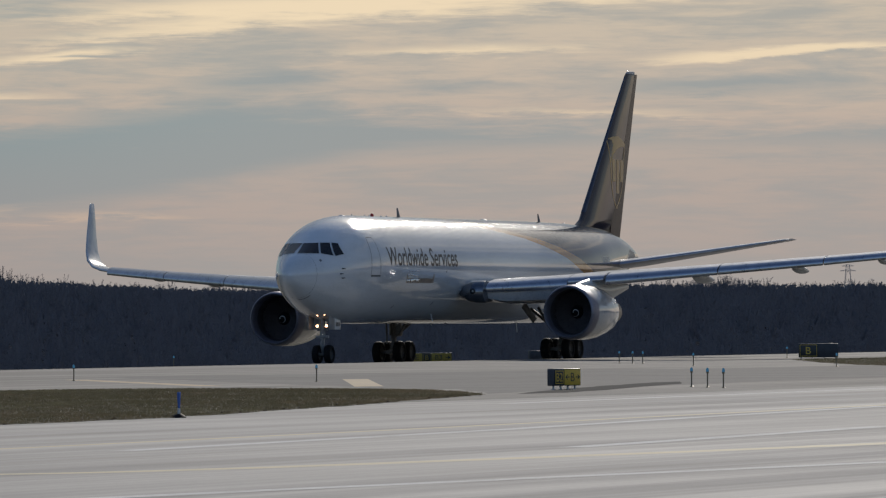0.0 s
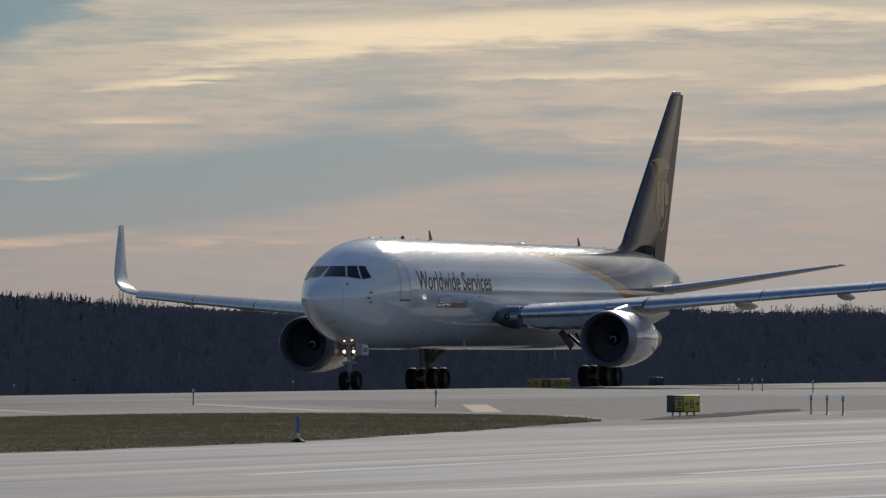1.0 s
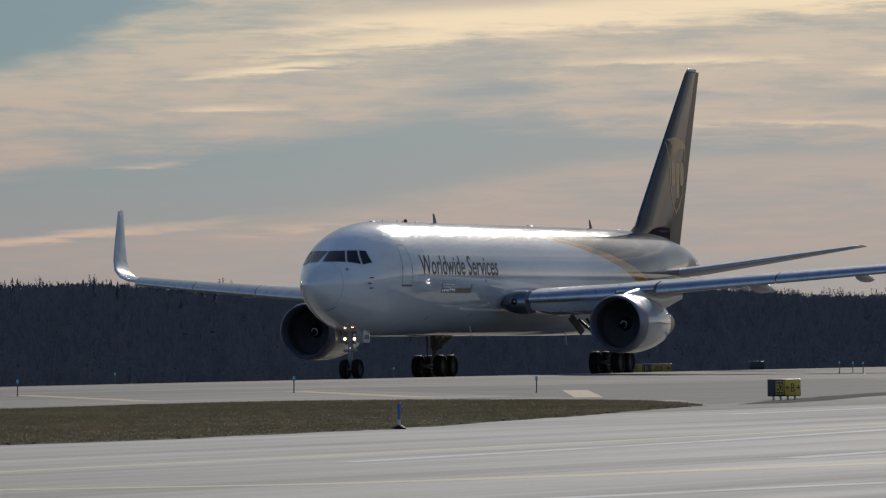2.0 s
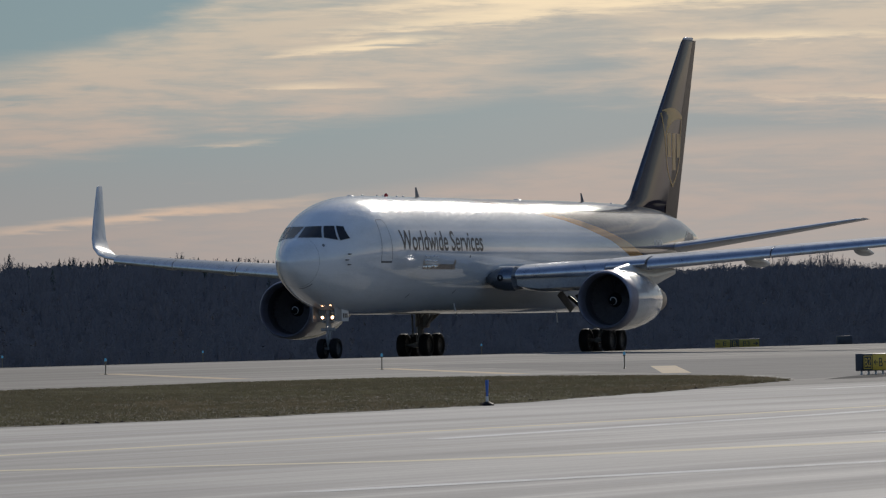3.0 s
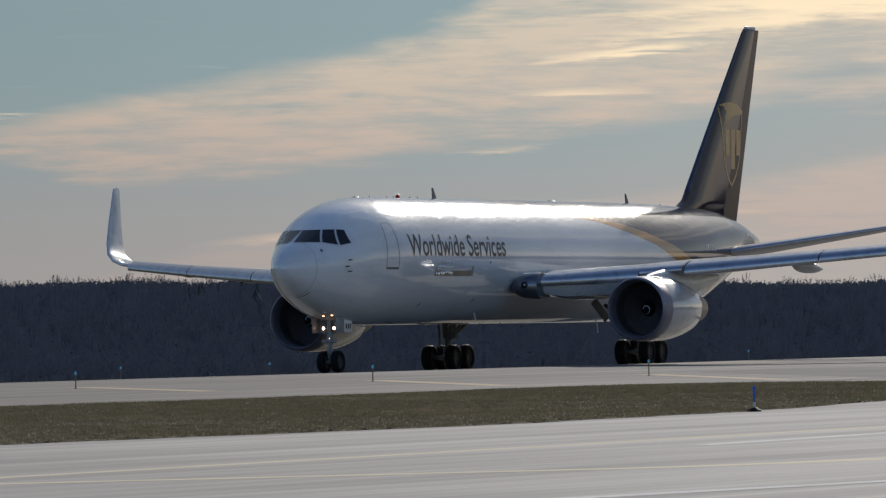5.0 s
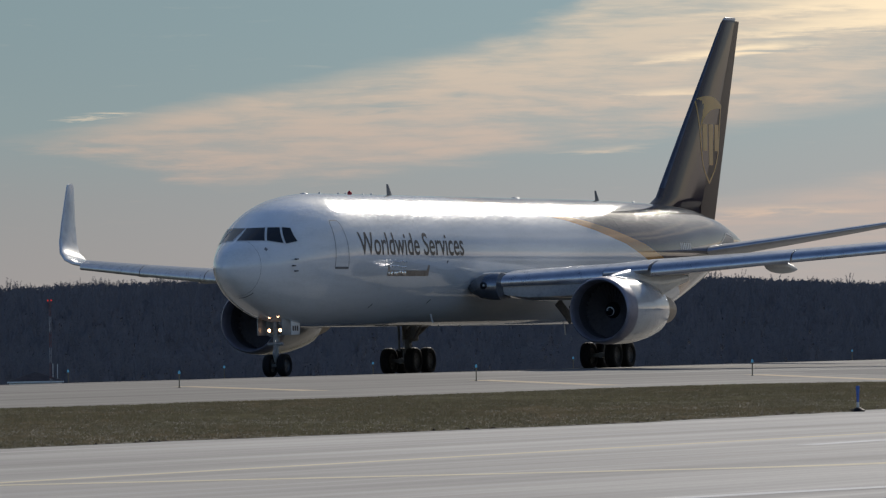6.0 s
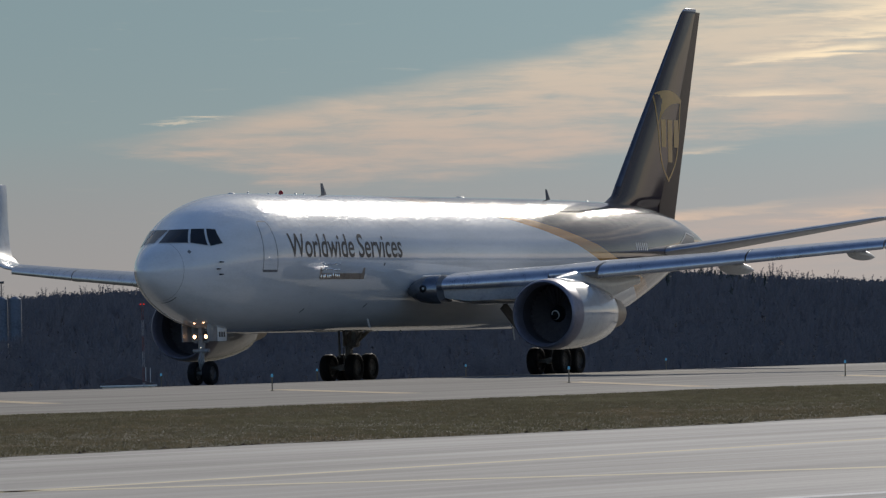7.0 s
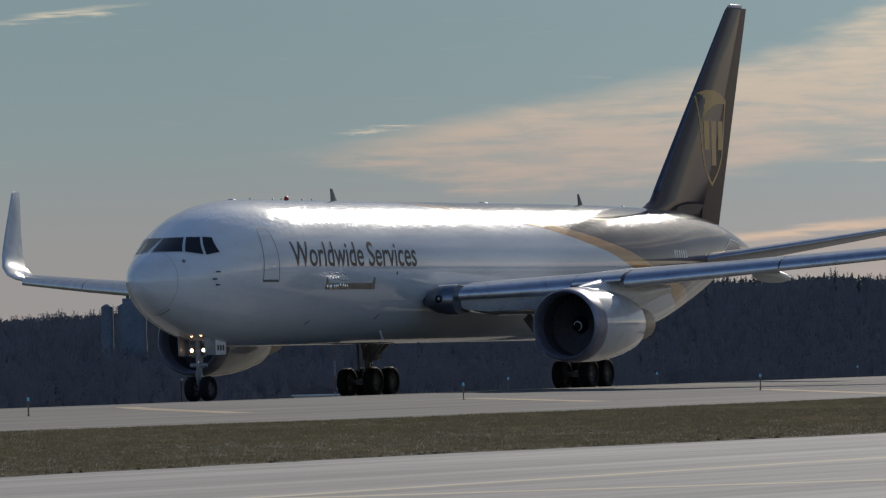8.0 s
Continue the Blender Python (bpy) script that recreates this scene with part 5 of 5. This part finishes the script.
def taxi_sign(place, turn, panels, height, lift, depth, label):
    """A lit box sign on legs. panels: (width, face, legend colour, words, arrow before, arrow after, border)."""
    ob = thing("taxiway_sign", pose(*place, 0, 0, turn), label, "sign")
    total = sum(p[0] for p in panels)
    part("case", block((0, 0, lift + height / 2), (total + 0.04, depth, height), 0.02), SIGN_CASE, ob, "dark sign case")
    x = -total / 2
    for width, face, ink, words, before, after, border in panels:
        c = x + width / 2
        part("panel", block((c, -depth / 2 - 0.004, lift + height / 2), (width - 0.02, 0.012, height - 0.05), 0.004), face, ob)
        f = -depth / 2 - 0.016
        if border:
            for bx, bz, bw, bh in ((c, lift + 0.07, width - 0.1, 0.02), (c, lift + height - 0.07, width - 0.1, 0.02), (c - width / 2 + 0.06, lift + height / 2, 0.02, height - 0.13), (c + width / 2 - 0.06, lift + height / 2, 0.02, height - 0.13)):
                part("border", block((bx, f, bz), (bw, 0.004, bh), 0), ink, ob)
        tall = height * 0.5
        if words:
            room = width * (0.34 if before and after else 0.5 if (before or after) else 0.6)
            off = 0.0 if bool(before) == bool(after) else (width * 0.14 if before else -width * 0.14)
            sign_words(words, tall, min(room, tall * 0.72 * len(words)), ink, ob, c + off, lift + height / 2 - tall / 2, f)
        if before:
            arrow(True, width * 0.26, ink, ob, c - width * 0.32, lift + height / 2, f)
        if after:
            arrow(False, width * 0.26, ink, ob, c + width * 0.32, lift + height / 2, f)
        x += width
    for k in range(4):
        lx = -total / 2 + 0.12 + (total - 0.24) * k / 3
        part("leg", merge(rod((lx, 0, -0.02), (lx, 0, lift + 0.02), 0.03, None, 8), turned([(0.0, 0.06), (0.015, 0.06), (0.015, 0.0)], "z", 10, (lx, 0, 0))), PALE_GREY, ob)
    return ob


taxi_sign((16.62, 229.6, 0.0), 48, [(0.48, SIGN_BLACK, SIGN_YELLOW, "B2", False, False, True), (0.77, SIGN_YELLOW, SIGN_BLACK, "B", True, True, False)], 0.5, 0.11, 0.24, "black and yellow taxiway sign on short legs reading B2 and B")
x, y = 42.7, 407.5
taxi_sign((x, y, land(x, y)), -6, [(0.98, SIGN_BLACK, SIGN_YELLOW, "B", False, False, True), (1.03, SIGN_CASE, SIGN_YELLOW, "", False, False, False)], 0.72, 0.05, 0.3, "black taxiway sign with a yellow letter B")
x, y = on_line(22.8, 412, -14)
taxi_sign((x, y, land(x, y)), -3, [(0.86, SIGN_DIM, SIGN_BLACK, "E", True, False, False), (0.5, SIGN_BLACK, SIGN_DIM, "B", False, False, True), (1.15, SIGN_DIM, SIGN_BLACK, "B3", False, True, False)], 0.52, 0.2, 0.25, "yellow direction sign reading E and B3 beyond the taxiway")
x, y = on_line(29.9, 434, -13)
taxi_sign((x, y, land(x, y)), 20, [(0.9, SIGN_CASE, SIGN_YELLOW, "", False, False, False)], 0.5, 0.17, 0.3, "plain dark back of a taxiway sign")


# ------------------------------------------------------------------ distance: woods on a low hill, elevator, hut, mast
# skyline of the trees: azimuth to the right, elevation of the tops (degrees)
SKYLINE = [(-14, 0.24), (-6.9, 0.25), (-6.1, 0.28), (-5.2, 0.32), (-4.4, 0.35), (-3.2, 0.375), (-2.6, 0.345), (-2.0, 0.40), (-0.8, 0.425), (-0.3, 0.375), (0.6, 0.325), (1.3, 0.285), (1.9, 0.265), (2.9, 0.315), (3.5, 0.34), (4.6, 0.285), (6.5, 0.28), (14, 0.27)]
WOOD_NEAR, WOOD_FAR, FLAT = 1560.0, 2350.0, -12.5


def hill(az, r):
    """Height of the wooded hill, from the azimuth in degrees and the distance."""
    tops = EYE_HEIGHT + WOOD_FAR * math.tan(radians(float(np.interp(az, [p[0] for p in SKYLINE], [p[1] for p in SKYLINE]))))
    t = min(max((r - WOOD_NEAR) / (WOOD_FAR - WOOD_NEAR), 0), 1)
    return FLAT + (tops - 5.0 - FLAT) * (t * t * (3 - 2 * t)) ** 0.8


def hill_geo():
    rings = []
    for r in list(np.linspace(WOOD_NEAR - 40, WOOD_FAR, 14)) + [2700, 3300]:
        rings.append([Vector((r * math.sin(radians(a)), r * math.cos(radians(a)), hill(a, r) - (0.4 if r < WOOD_NEAR else 0))) for a in np.linspace(-14, 14, 57)])
    return loft(rings, caps=False, loop=False)


tagged(part("wooded_hill", hill_geo(), SHADED_LITTER), "low hill covered with leafless woods", "hill", kind="structure")


def woods():
    """Leafless broadleaf trees and a few pines on the hill, past counting."""
    rnd = random.Random(11)
    verts, faces, slot = [], [], []

    def tri(a, b, c, m):
        k = len(verts)
        verts.extend((a, b, c))
        faces.append((k, k + 1, k + 2))
        slot.append(m)

    def limb(p, q, r0, r1, m):
        d = (q - p).normalized()
        u = d.cross(Vector((0.3, 0.9, 0.1))).normalized()
        v = d.cross(u)
        k = len(verts)
        for c, r in ((p, r0), (q, r1)):
            for e in range(3):
                a = e * 2.0944
                verts.append(c + u * (r * math.cos(a)) + v * (r * math.sin(a)))
        for e in range(3):
            f = (e + 1) % 3
            faces.append((k + e, k + f, k + 3 + f, k + 3 + e))
            slot.append(m)
    for row in range(20):
        r = WOOD_NEAR + (WOOD_FAR - WOOD_NEAR) * (row / 19) ** 0.9
        n = int(17.0 * math.pi / 180 * r / (4.0 if row < 17 else 1.9))
        for k in range(n):
            az = -8.5 + 17.0 * (k + rnd.uniform(-0.45, 0.45)) / n
            rr = r + rnd.uniform(-22, 22)
            base = Vector((rr * math.sin(radians(az)), rr * math.cos(radians(az)), hill(az, rr) - 0.3))
            h = rnd.uniform(8.8, 11.6) * (1 - 0.5 * row / 19) * (1.0 + 0.3 * noise.noise((az * 2.3, row * 0.4, 0.3)))
            if row > 15:
                h *= 0.88 + 0.6 * max(0.0, noise.noise((az * 5.1, 4.7, row * 0.2))) + (rnd.uniform(0.05, 0.3) if rnd.random() < 0.35 else 0.0)
            pine = rnd.random() < (0.75 if -1.75 < az < -0.2 and row > 16 else 0.12 if -2.8 < az < 0.1 and row > 11 else 0.0)
            # brush shards lie flat to the camera, a shape that keeps sunlight off them
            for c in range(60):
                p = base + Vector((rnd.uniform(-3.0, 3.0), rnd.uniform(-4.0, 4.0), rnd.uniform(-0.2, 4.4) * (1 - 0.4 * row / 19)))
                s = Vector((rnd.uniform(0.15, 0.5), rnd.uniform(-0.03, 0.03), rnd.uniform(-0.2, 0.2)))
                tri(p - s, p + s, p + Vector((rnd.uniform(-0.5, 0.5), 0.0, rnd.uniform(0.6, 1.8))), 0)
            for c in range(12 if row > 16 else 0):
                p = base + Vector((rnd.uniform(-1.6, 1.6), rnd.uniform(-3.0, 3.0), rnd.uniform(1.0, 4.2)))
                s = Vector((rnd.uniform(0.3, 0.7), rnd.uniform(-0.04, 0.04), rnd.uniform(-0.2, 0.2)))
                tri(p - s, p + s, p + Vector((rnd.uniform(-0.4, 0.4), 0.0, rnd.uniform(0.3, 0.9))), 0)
            if pine:
                h *= rnd.uniform(0.78, 1.02)
                limb(base, base + Vector((0, 0, h)), 0.25, 0.03, 0)
                tiers = 11
                for t in range(tiers):
                    z = h * (0.14 + 0.86 * t / tiers)
                    w = (1 - t / tiers) * h * 0.2 + 0.25
                    for e in range(6):
                        a = rnd.uniform(0, 6.283)
                        d = Vector((math.cos(a), math.sin(a), 0)) * w * rnd.uniform(0.7, 1.15)
                        s = Vector((-d.y, d.x, 0)) * 0.28
                        tri(base + Vector((0, 0, z + h * 0.1)), base + d + s + Vector((0, 0, z - 0.2)), base + d - s + Vector((0, 0, z - rnd.uniform(0.1, 0.6))), 1)
            else:
                lean = Vector((rnd.uniform(-0.6, 0.6), rnd.uniform(-0.6, 0.6), 0))
                fork = base + lean * 0.5 + Vector((0, 0, h * rnd.uniform(0.18, 0.36)))
                limb(base, fork, 0.15, 0.1, 0)
                spread = rnd.uniform(2.0, 3.6) * (1 - 0.35 * row / 19)
                size = 1.0 - 0.55 * row / 19
                for b in range(6):
                    a = b * 1.05 + rnd.uniform(-0.4, 0.4)
                    tip = fork + Vector((math.cos(a) * spread * rnd.uniform(0.3, 1), math.sin(a) * spread * rnd.uniform(0.3, 1), (h - fork.z + base.z) * rnd.uniform(0.55, 1.0)))
                    limb(fork, tip, 0.07, 0.02, 0)
                    # twigs are flattened the same way, so their camera side stays unlit
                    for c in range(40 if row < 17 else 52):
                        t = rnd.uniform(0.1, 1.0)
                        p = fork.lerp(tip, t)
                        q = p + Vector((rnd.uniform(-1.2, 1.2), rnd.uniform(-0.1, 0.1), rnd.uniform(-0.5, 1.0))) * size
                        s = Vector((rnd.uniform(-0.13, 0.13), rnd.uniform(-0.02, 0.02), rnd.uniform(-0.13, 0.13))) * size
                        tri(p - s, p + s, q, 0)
    me = bpy.data.meshes.new("woods")
    me.from_pydata(verts, [], faces)
    me.materials.append(HAZY_BARK)
    me.materials.append(NEEDLES)
    me.polygons.foreach_set("material_index", slot)
    tagged(new("woods", me), "dense leafless winter woods with some pines", "woods", kind="stuff")


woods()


def far_belt():
    """A low belt of far trees round the rest of the horizon, with an uneven top."""
    low, high, back = [], [], []
    for k in range(721):
        a = 14 + 332 * k / 720
        up = 3 + 9 * (0.5 + 0.5 * noise.noise((k * 0.07, 3.1, 0))) + 2.5 * noise.noise((k * 0.9, 0, 5))
        for r, z, out in ((2300, FLAT - 1, low), (2320, up, high), (2600, up - 3, back)):
            out.append(Vector((r * math.sin(radians(a)), r * math.cos(radians(a)), z)))
    return loft([low, high, back], caps=False, loop=False)


tagged(part("far_woods", far_belt(), HAZY_BARK, smooth=False), "far belt of bare woods round the horizon", "woods", kind="structure")


def reflected_trees():
    """Nearer, unseen trees off to the sunny side, added for the jet's flank to mirror."""
    low, high, back = [], [], []
    for k in range(241):
        a = radians(28 + 50 * k / 240)
        up = 8 + 3 * noise.noise((k * 0.06, 8.1, 0)) + 1.5 * noise.noise((k * 0.7, 2, 5))
        up *= min(1.0, 0.15 + k / 30, 0.15 + (240 - k) / 30)
        for r, z, out in ((268, -0.5, low), (272, up, high), (292, up * 0.9, back)):
            out.append(Vector((r * math.sin(a), 335 + r * math.cos(a), z)))
    return loft([low, high, back], caps=False, loop=False)


tagged(part("reflected_trees", reflected_trees(), HAZY_BARK, smooth=False), "unseen belt of bare trees added for reflections in the hull", "woods", kind="structure")


def polar(az, r, z=FLAT):
    return Vector((r * math.sin(radians(az)), r * math.cos(radians(az)), z))


def elevator():
    """Grain elevator: silos, head house, legs and a slanting conveyor."""
    r = 1900.0
    ob = thing("grain_elevator", Matrix.Translation(polar(-5.73, r, hill(-5.73, r))) @ pose(0, 0, 0, 0, 0, 5.7), "distant grey grain elevator with silos above the woods", "elevator")
    base = hill(-5.73, r)

    def up(el):
        return EYE_HEIGHT + r * math.tan(radians(el)) - base

    def across(az):
        return (az + 5.73) * math.pi / 180 * r
    for a in (-6.12, -6.0, -5.88, -5.62, -5.5, -5.4):
        top = up(0.33 if a < -5.7 else 0.30)
        part("silo", turned([(0.0, 1.45), (top - 0.6, 1.45), (top, 0.6), (top + 0.1, 0.0)], "z", 18, (across(a), 0.3, 0)), HAZY_CONCRETE, ob, "pale round silo")
    part("head_house", block((across(-5.94), 0.5, up(0.37) / 2), (4.6, 4, up(0.37)), 0.1), HAZY_CONCRETE, ob)
    x = across(-5.785)
    for dx in (-0.8, 0.8):
        for dy in (-0.8, 0.8):
            part("tower_leg", rod((x + dx, dy, 0), (x + dx, dy, up(0.6)), 0.16), GEAR_METAL, ob)
    for k in range(9):
        z = up(0.60) * (k + 0.5) / 9
        part("brace", merge(rod((x - 0.8, -0.8, z), (x + 0.8, -0.8, z + 1.6), 0.09, None, 6), rod((x + 0.8, -0.8, z), (x - 0.8, -0.8, z + 1.6), 0.09, None, 6)), GEAR_METAL, ob)
    part("bucket_head", block((x, 0, up(0.585)), (1.3, 1.4, 1.6), 0.15), GEAR_METAL, ob)
    part("canopy", block((x + 0.2, 0, up(0.632)), (2.6, 2.2, 0.25), 0.05), GEAR_METAL, ob)
    for e in (-1, 1):
        part("canopy_post", rod((x + e * 1.1, 0, up(0.56)), (x + e * 1.1, 0, up(0.632)), 0.08), GEAR_METAL, ob)
    for tgt, z in ((-5.98, 0.31), (-5.9, 0.30), (-5.66, 0.27), (-5.55, 0.23), (-5.72, 0.26)):
        part("grain_spout", rod((x, 0, up(0.46)), (across(tgt), -0.4, up(z)), 0.22), HAZY_CONCRETE, ob)
    part("conveyor", merge(rod((x + 0.6, 0, up(0.385)), (across(-5.48), 0, up(0.405)), 0.3)), GEAR_METAL, ob)
    for a in (-5.56, -5.5):
        part("conveyor_post", rod((across(a), 0, 0), (across(a), 0, up(0.40)), 0.12), GEAR_METAL, ob)
    x2 = across(-5.97)
    part("second_leg", merge(rod((x2, 0, 0), (x2, 0, up(0.46)), 0.4), rod((x2 + 0.8, 0, 0), (x2 + 0.8, 0, up(0.45)), 0.3)), GEAR_METAL, ob)
    part("leg_head", block((x2 + 0.4, 0, up(0.455)), (2.2, 1.2, 0.8), 0.15), GEAR_METAL, ob)


elevator()


def hut():
    r = 1500.0
    az0, az1 = -4.80, -4.39
    wide = (az1 - az0) * math.pi / 180 * r
    m = Matrix.Translation(polar((az0 + az1) / 2, r)) @ pose(0, 0, 0, 0, 0, 4.6)
    ob = thing("hut", m, "low distant building with a grey hipped roof", "building")
    eave = EYE_HEIGHT - r * math.tan(radians(0.357)) - FLAT
    apex = EYE_HEIGHT - r * math.tan(radians(0.292)) - FLAT
    h = wide / 2
    part("wall", block((0, 0, eave / 2 - 0.05), (wide - 0.8, wide - 0.8, eave - 0.1), 0.02), PALE_GREY, ob, "pale wall")
    part("fascia", block((0, 0, eave - 0.1), (wide, wide, 0.28), 0.03), WHITE_PAINT, ob, "white eaves board")
    rings = [[Vector((sx * k, sy * k, z)) for sx, sy in ((-1, -1), (1, -1), (1, 1), (-1, 1))] for k, z in ((h, eave + 0.05), (h * 0.06, apex))]
    part("roof", loft(rings), ROOF_GREY, ob, "grey hipped roof", smooth=False)
    for x, tall in ((h * 0.62, 3.3), (h * 0.78, 3.2)):
        part("flue_pipe", rod((x, 0, eave), (x, 0, eave + tall), 0.08), PALE_GREY, ob, "slim pale vent pipe")


hut()


def mast(az, r, top_el, label):
    ob = thing("radio_mast", Matrix.Translation(polar(az, r)), label, "mast")
    top = EYE_HEIGHT + r * math.tan(radians(top_el)) - FLAT
    n = 7
    for k in range(n):
        z0, z1 = top * k / n, top * (k + 1) / n
        geo = []
        for a in range(3):
            p, q = 2.0944 * a, 2.0944 * (a + 1)
            c, d = Vector((0.22 * math.cos(p), 0.22 * math.sin(p), 0)), Vector((0.22 * math.cos(q), 0.22 * math.sin(q), 0))
            geo += [rod(c + Vector((0, 0, z0)), c + Vector((0, 0, z1)), 0.03, None, 5), rod(c + Vector((0, 0, z0)), d + Vector((0, 0, (z0 + z1) / 2)), 0.02, None, 4), rod(d + Vector((0, 0, (z0 + z1) / 2)), c + Vector((0, 0, z1)), 0.02, None, 4)]
        part("mast_section", merge(*geo), MAST_RED if k % 2 == n % 2 - 1 or k == n - 1 else MAST_PALE, ob, "red lattice section" if k % 2 == 0 else "pale lattice section")
    for e in (-0.3, 0.3):
        part("obstruction_light", turned([(0.0, 0.12), (0.2, 0.12), (0.3, 0.0)], "z", 10, (e, 0, top)), RED_GLOW, ob, "lit red obstruction light")


mast(-4.485, 1470.0, 0.222, "slim red and white lattice mast with red lights")


def power_pylon(az, r, top_el):
    """A lattice transmission tower with cross arms, seen above the trees."""
    ob = thing("power_pylon", Matrix.Translation(polar(az, r)), "distant grey lattice power pylon above the woods", "pylon")
    top = EYE_HEIGHT + r * math.tan(radians(top_el)) - FLAT
    for sx in (-1, 1):
        for sy in (-1, 1):
            part("leg", rod((sx * 3.0, sy * 3.0, 0), (sx * 0.45, sy * 0.45, top), 0.09, 0.05, 6), MAST_PALE, ob)
    for k in range(8):
        z0, z1 = top * k / 8, top * (k + 1) / 8
        w0, w1 = 3.0 - 2.55 * k / 8, 3.0 - 2.55 * (k + 1) / 8
        part("brace", merge(rod((-w0, -w0, z0), (w1, -w1, z1), 0.04, None, 5), rod((w0, -w0, z0), (-w1, -w1, z1), 0.04, None, 5)), MAST_PALE, ob)
    for z, w in ((top * 0.985, 1.7), (top * 0.94, 2.3)):
        part("cross_arm", merge(rod((-w, 0, z), (w, 0, z), 0.08, None, 6), rod((-w, 0, z), (0, 0, z + 0.5), 0.04, None, 5), rod((w, 0, z), (0, 0, z + 0.5), 0.04, None, 5)), MAST_PALE, ob)


power_pylon(6.2, 2250.0, 0.405)


# ------------------------------------------------------------------ movement
# seconds and place of the nose wheels
ROLL = [(0.0, 16.37, 390.61, -113.06), (0.5, 13.94, 384.95, -113.05), (1.0, 11.46, 379.25, -113.00), (1.5, 9.00, 373.58, -112.86),
        (1.7, 8.00, 371.23, -112.80), (2.8, 2.39, 358.06, -112.58), (3.0, 1.34, 355.62, -112.56), (3.5, -1.38, 349.18, -112.62),
        (4.0, -4.15, 342.72, -112.75), (4.2, -5.28, 340.08, -112.76), (5.3, -11.49, 325.44, -112.76), (5.5, -12.62, 322.70, -112.76),
        (6.0, -15.69, 315.76, -112.63), (6.5, -18.38, 308.82, -112.53), (7.0, -21.37, 301.56, -112.42), (7.5, -24.22, 294.04, -112.42),
        (8.0, -27.33, 286.17, -112.47)]


def motions():
    walk(jet, [(t, pose(x, y, 0.0, 0, 0, a) @ pose(0, 0, 0, 0.765, -0.121, 0)) for t, x, y, a in ROLL])
    gone = [0.0]
    for (ta, xa, ya, aa), (tb, xb, yb, ab) in zip(ROLL, ROLL[1:]):
        gone.append(gone[-1] + math.hypot(xb - xa, yb - ya))
    times = [k / 30 for k in range(241)]
    travelled = np.interp(times, [r[0] for r in ROLL], gone)
    for tyre, s, y, r in WHEELS:
        walk(tyre, [(t, pose(-s, y, r, 0, math.degrees(d / r), 0)) for t, d in zip(times, travelled)])


motions()
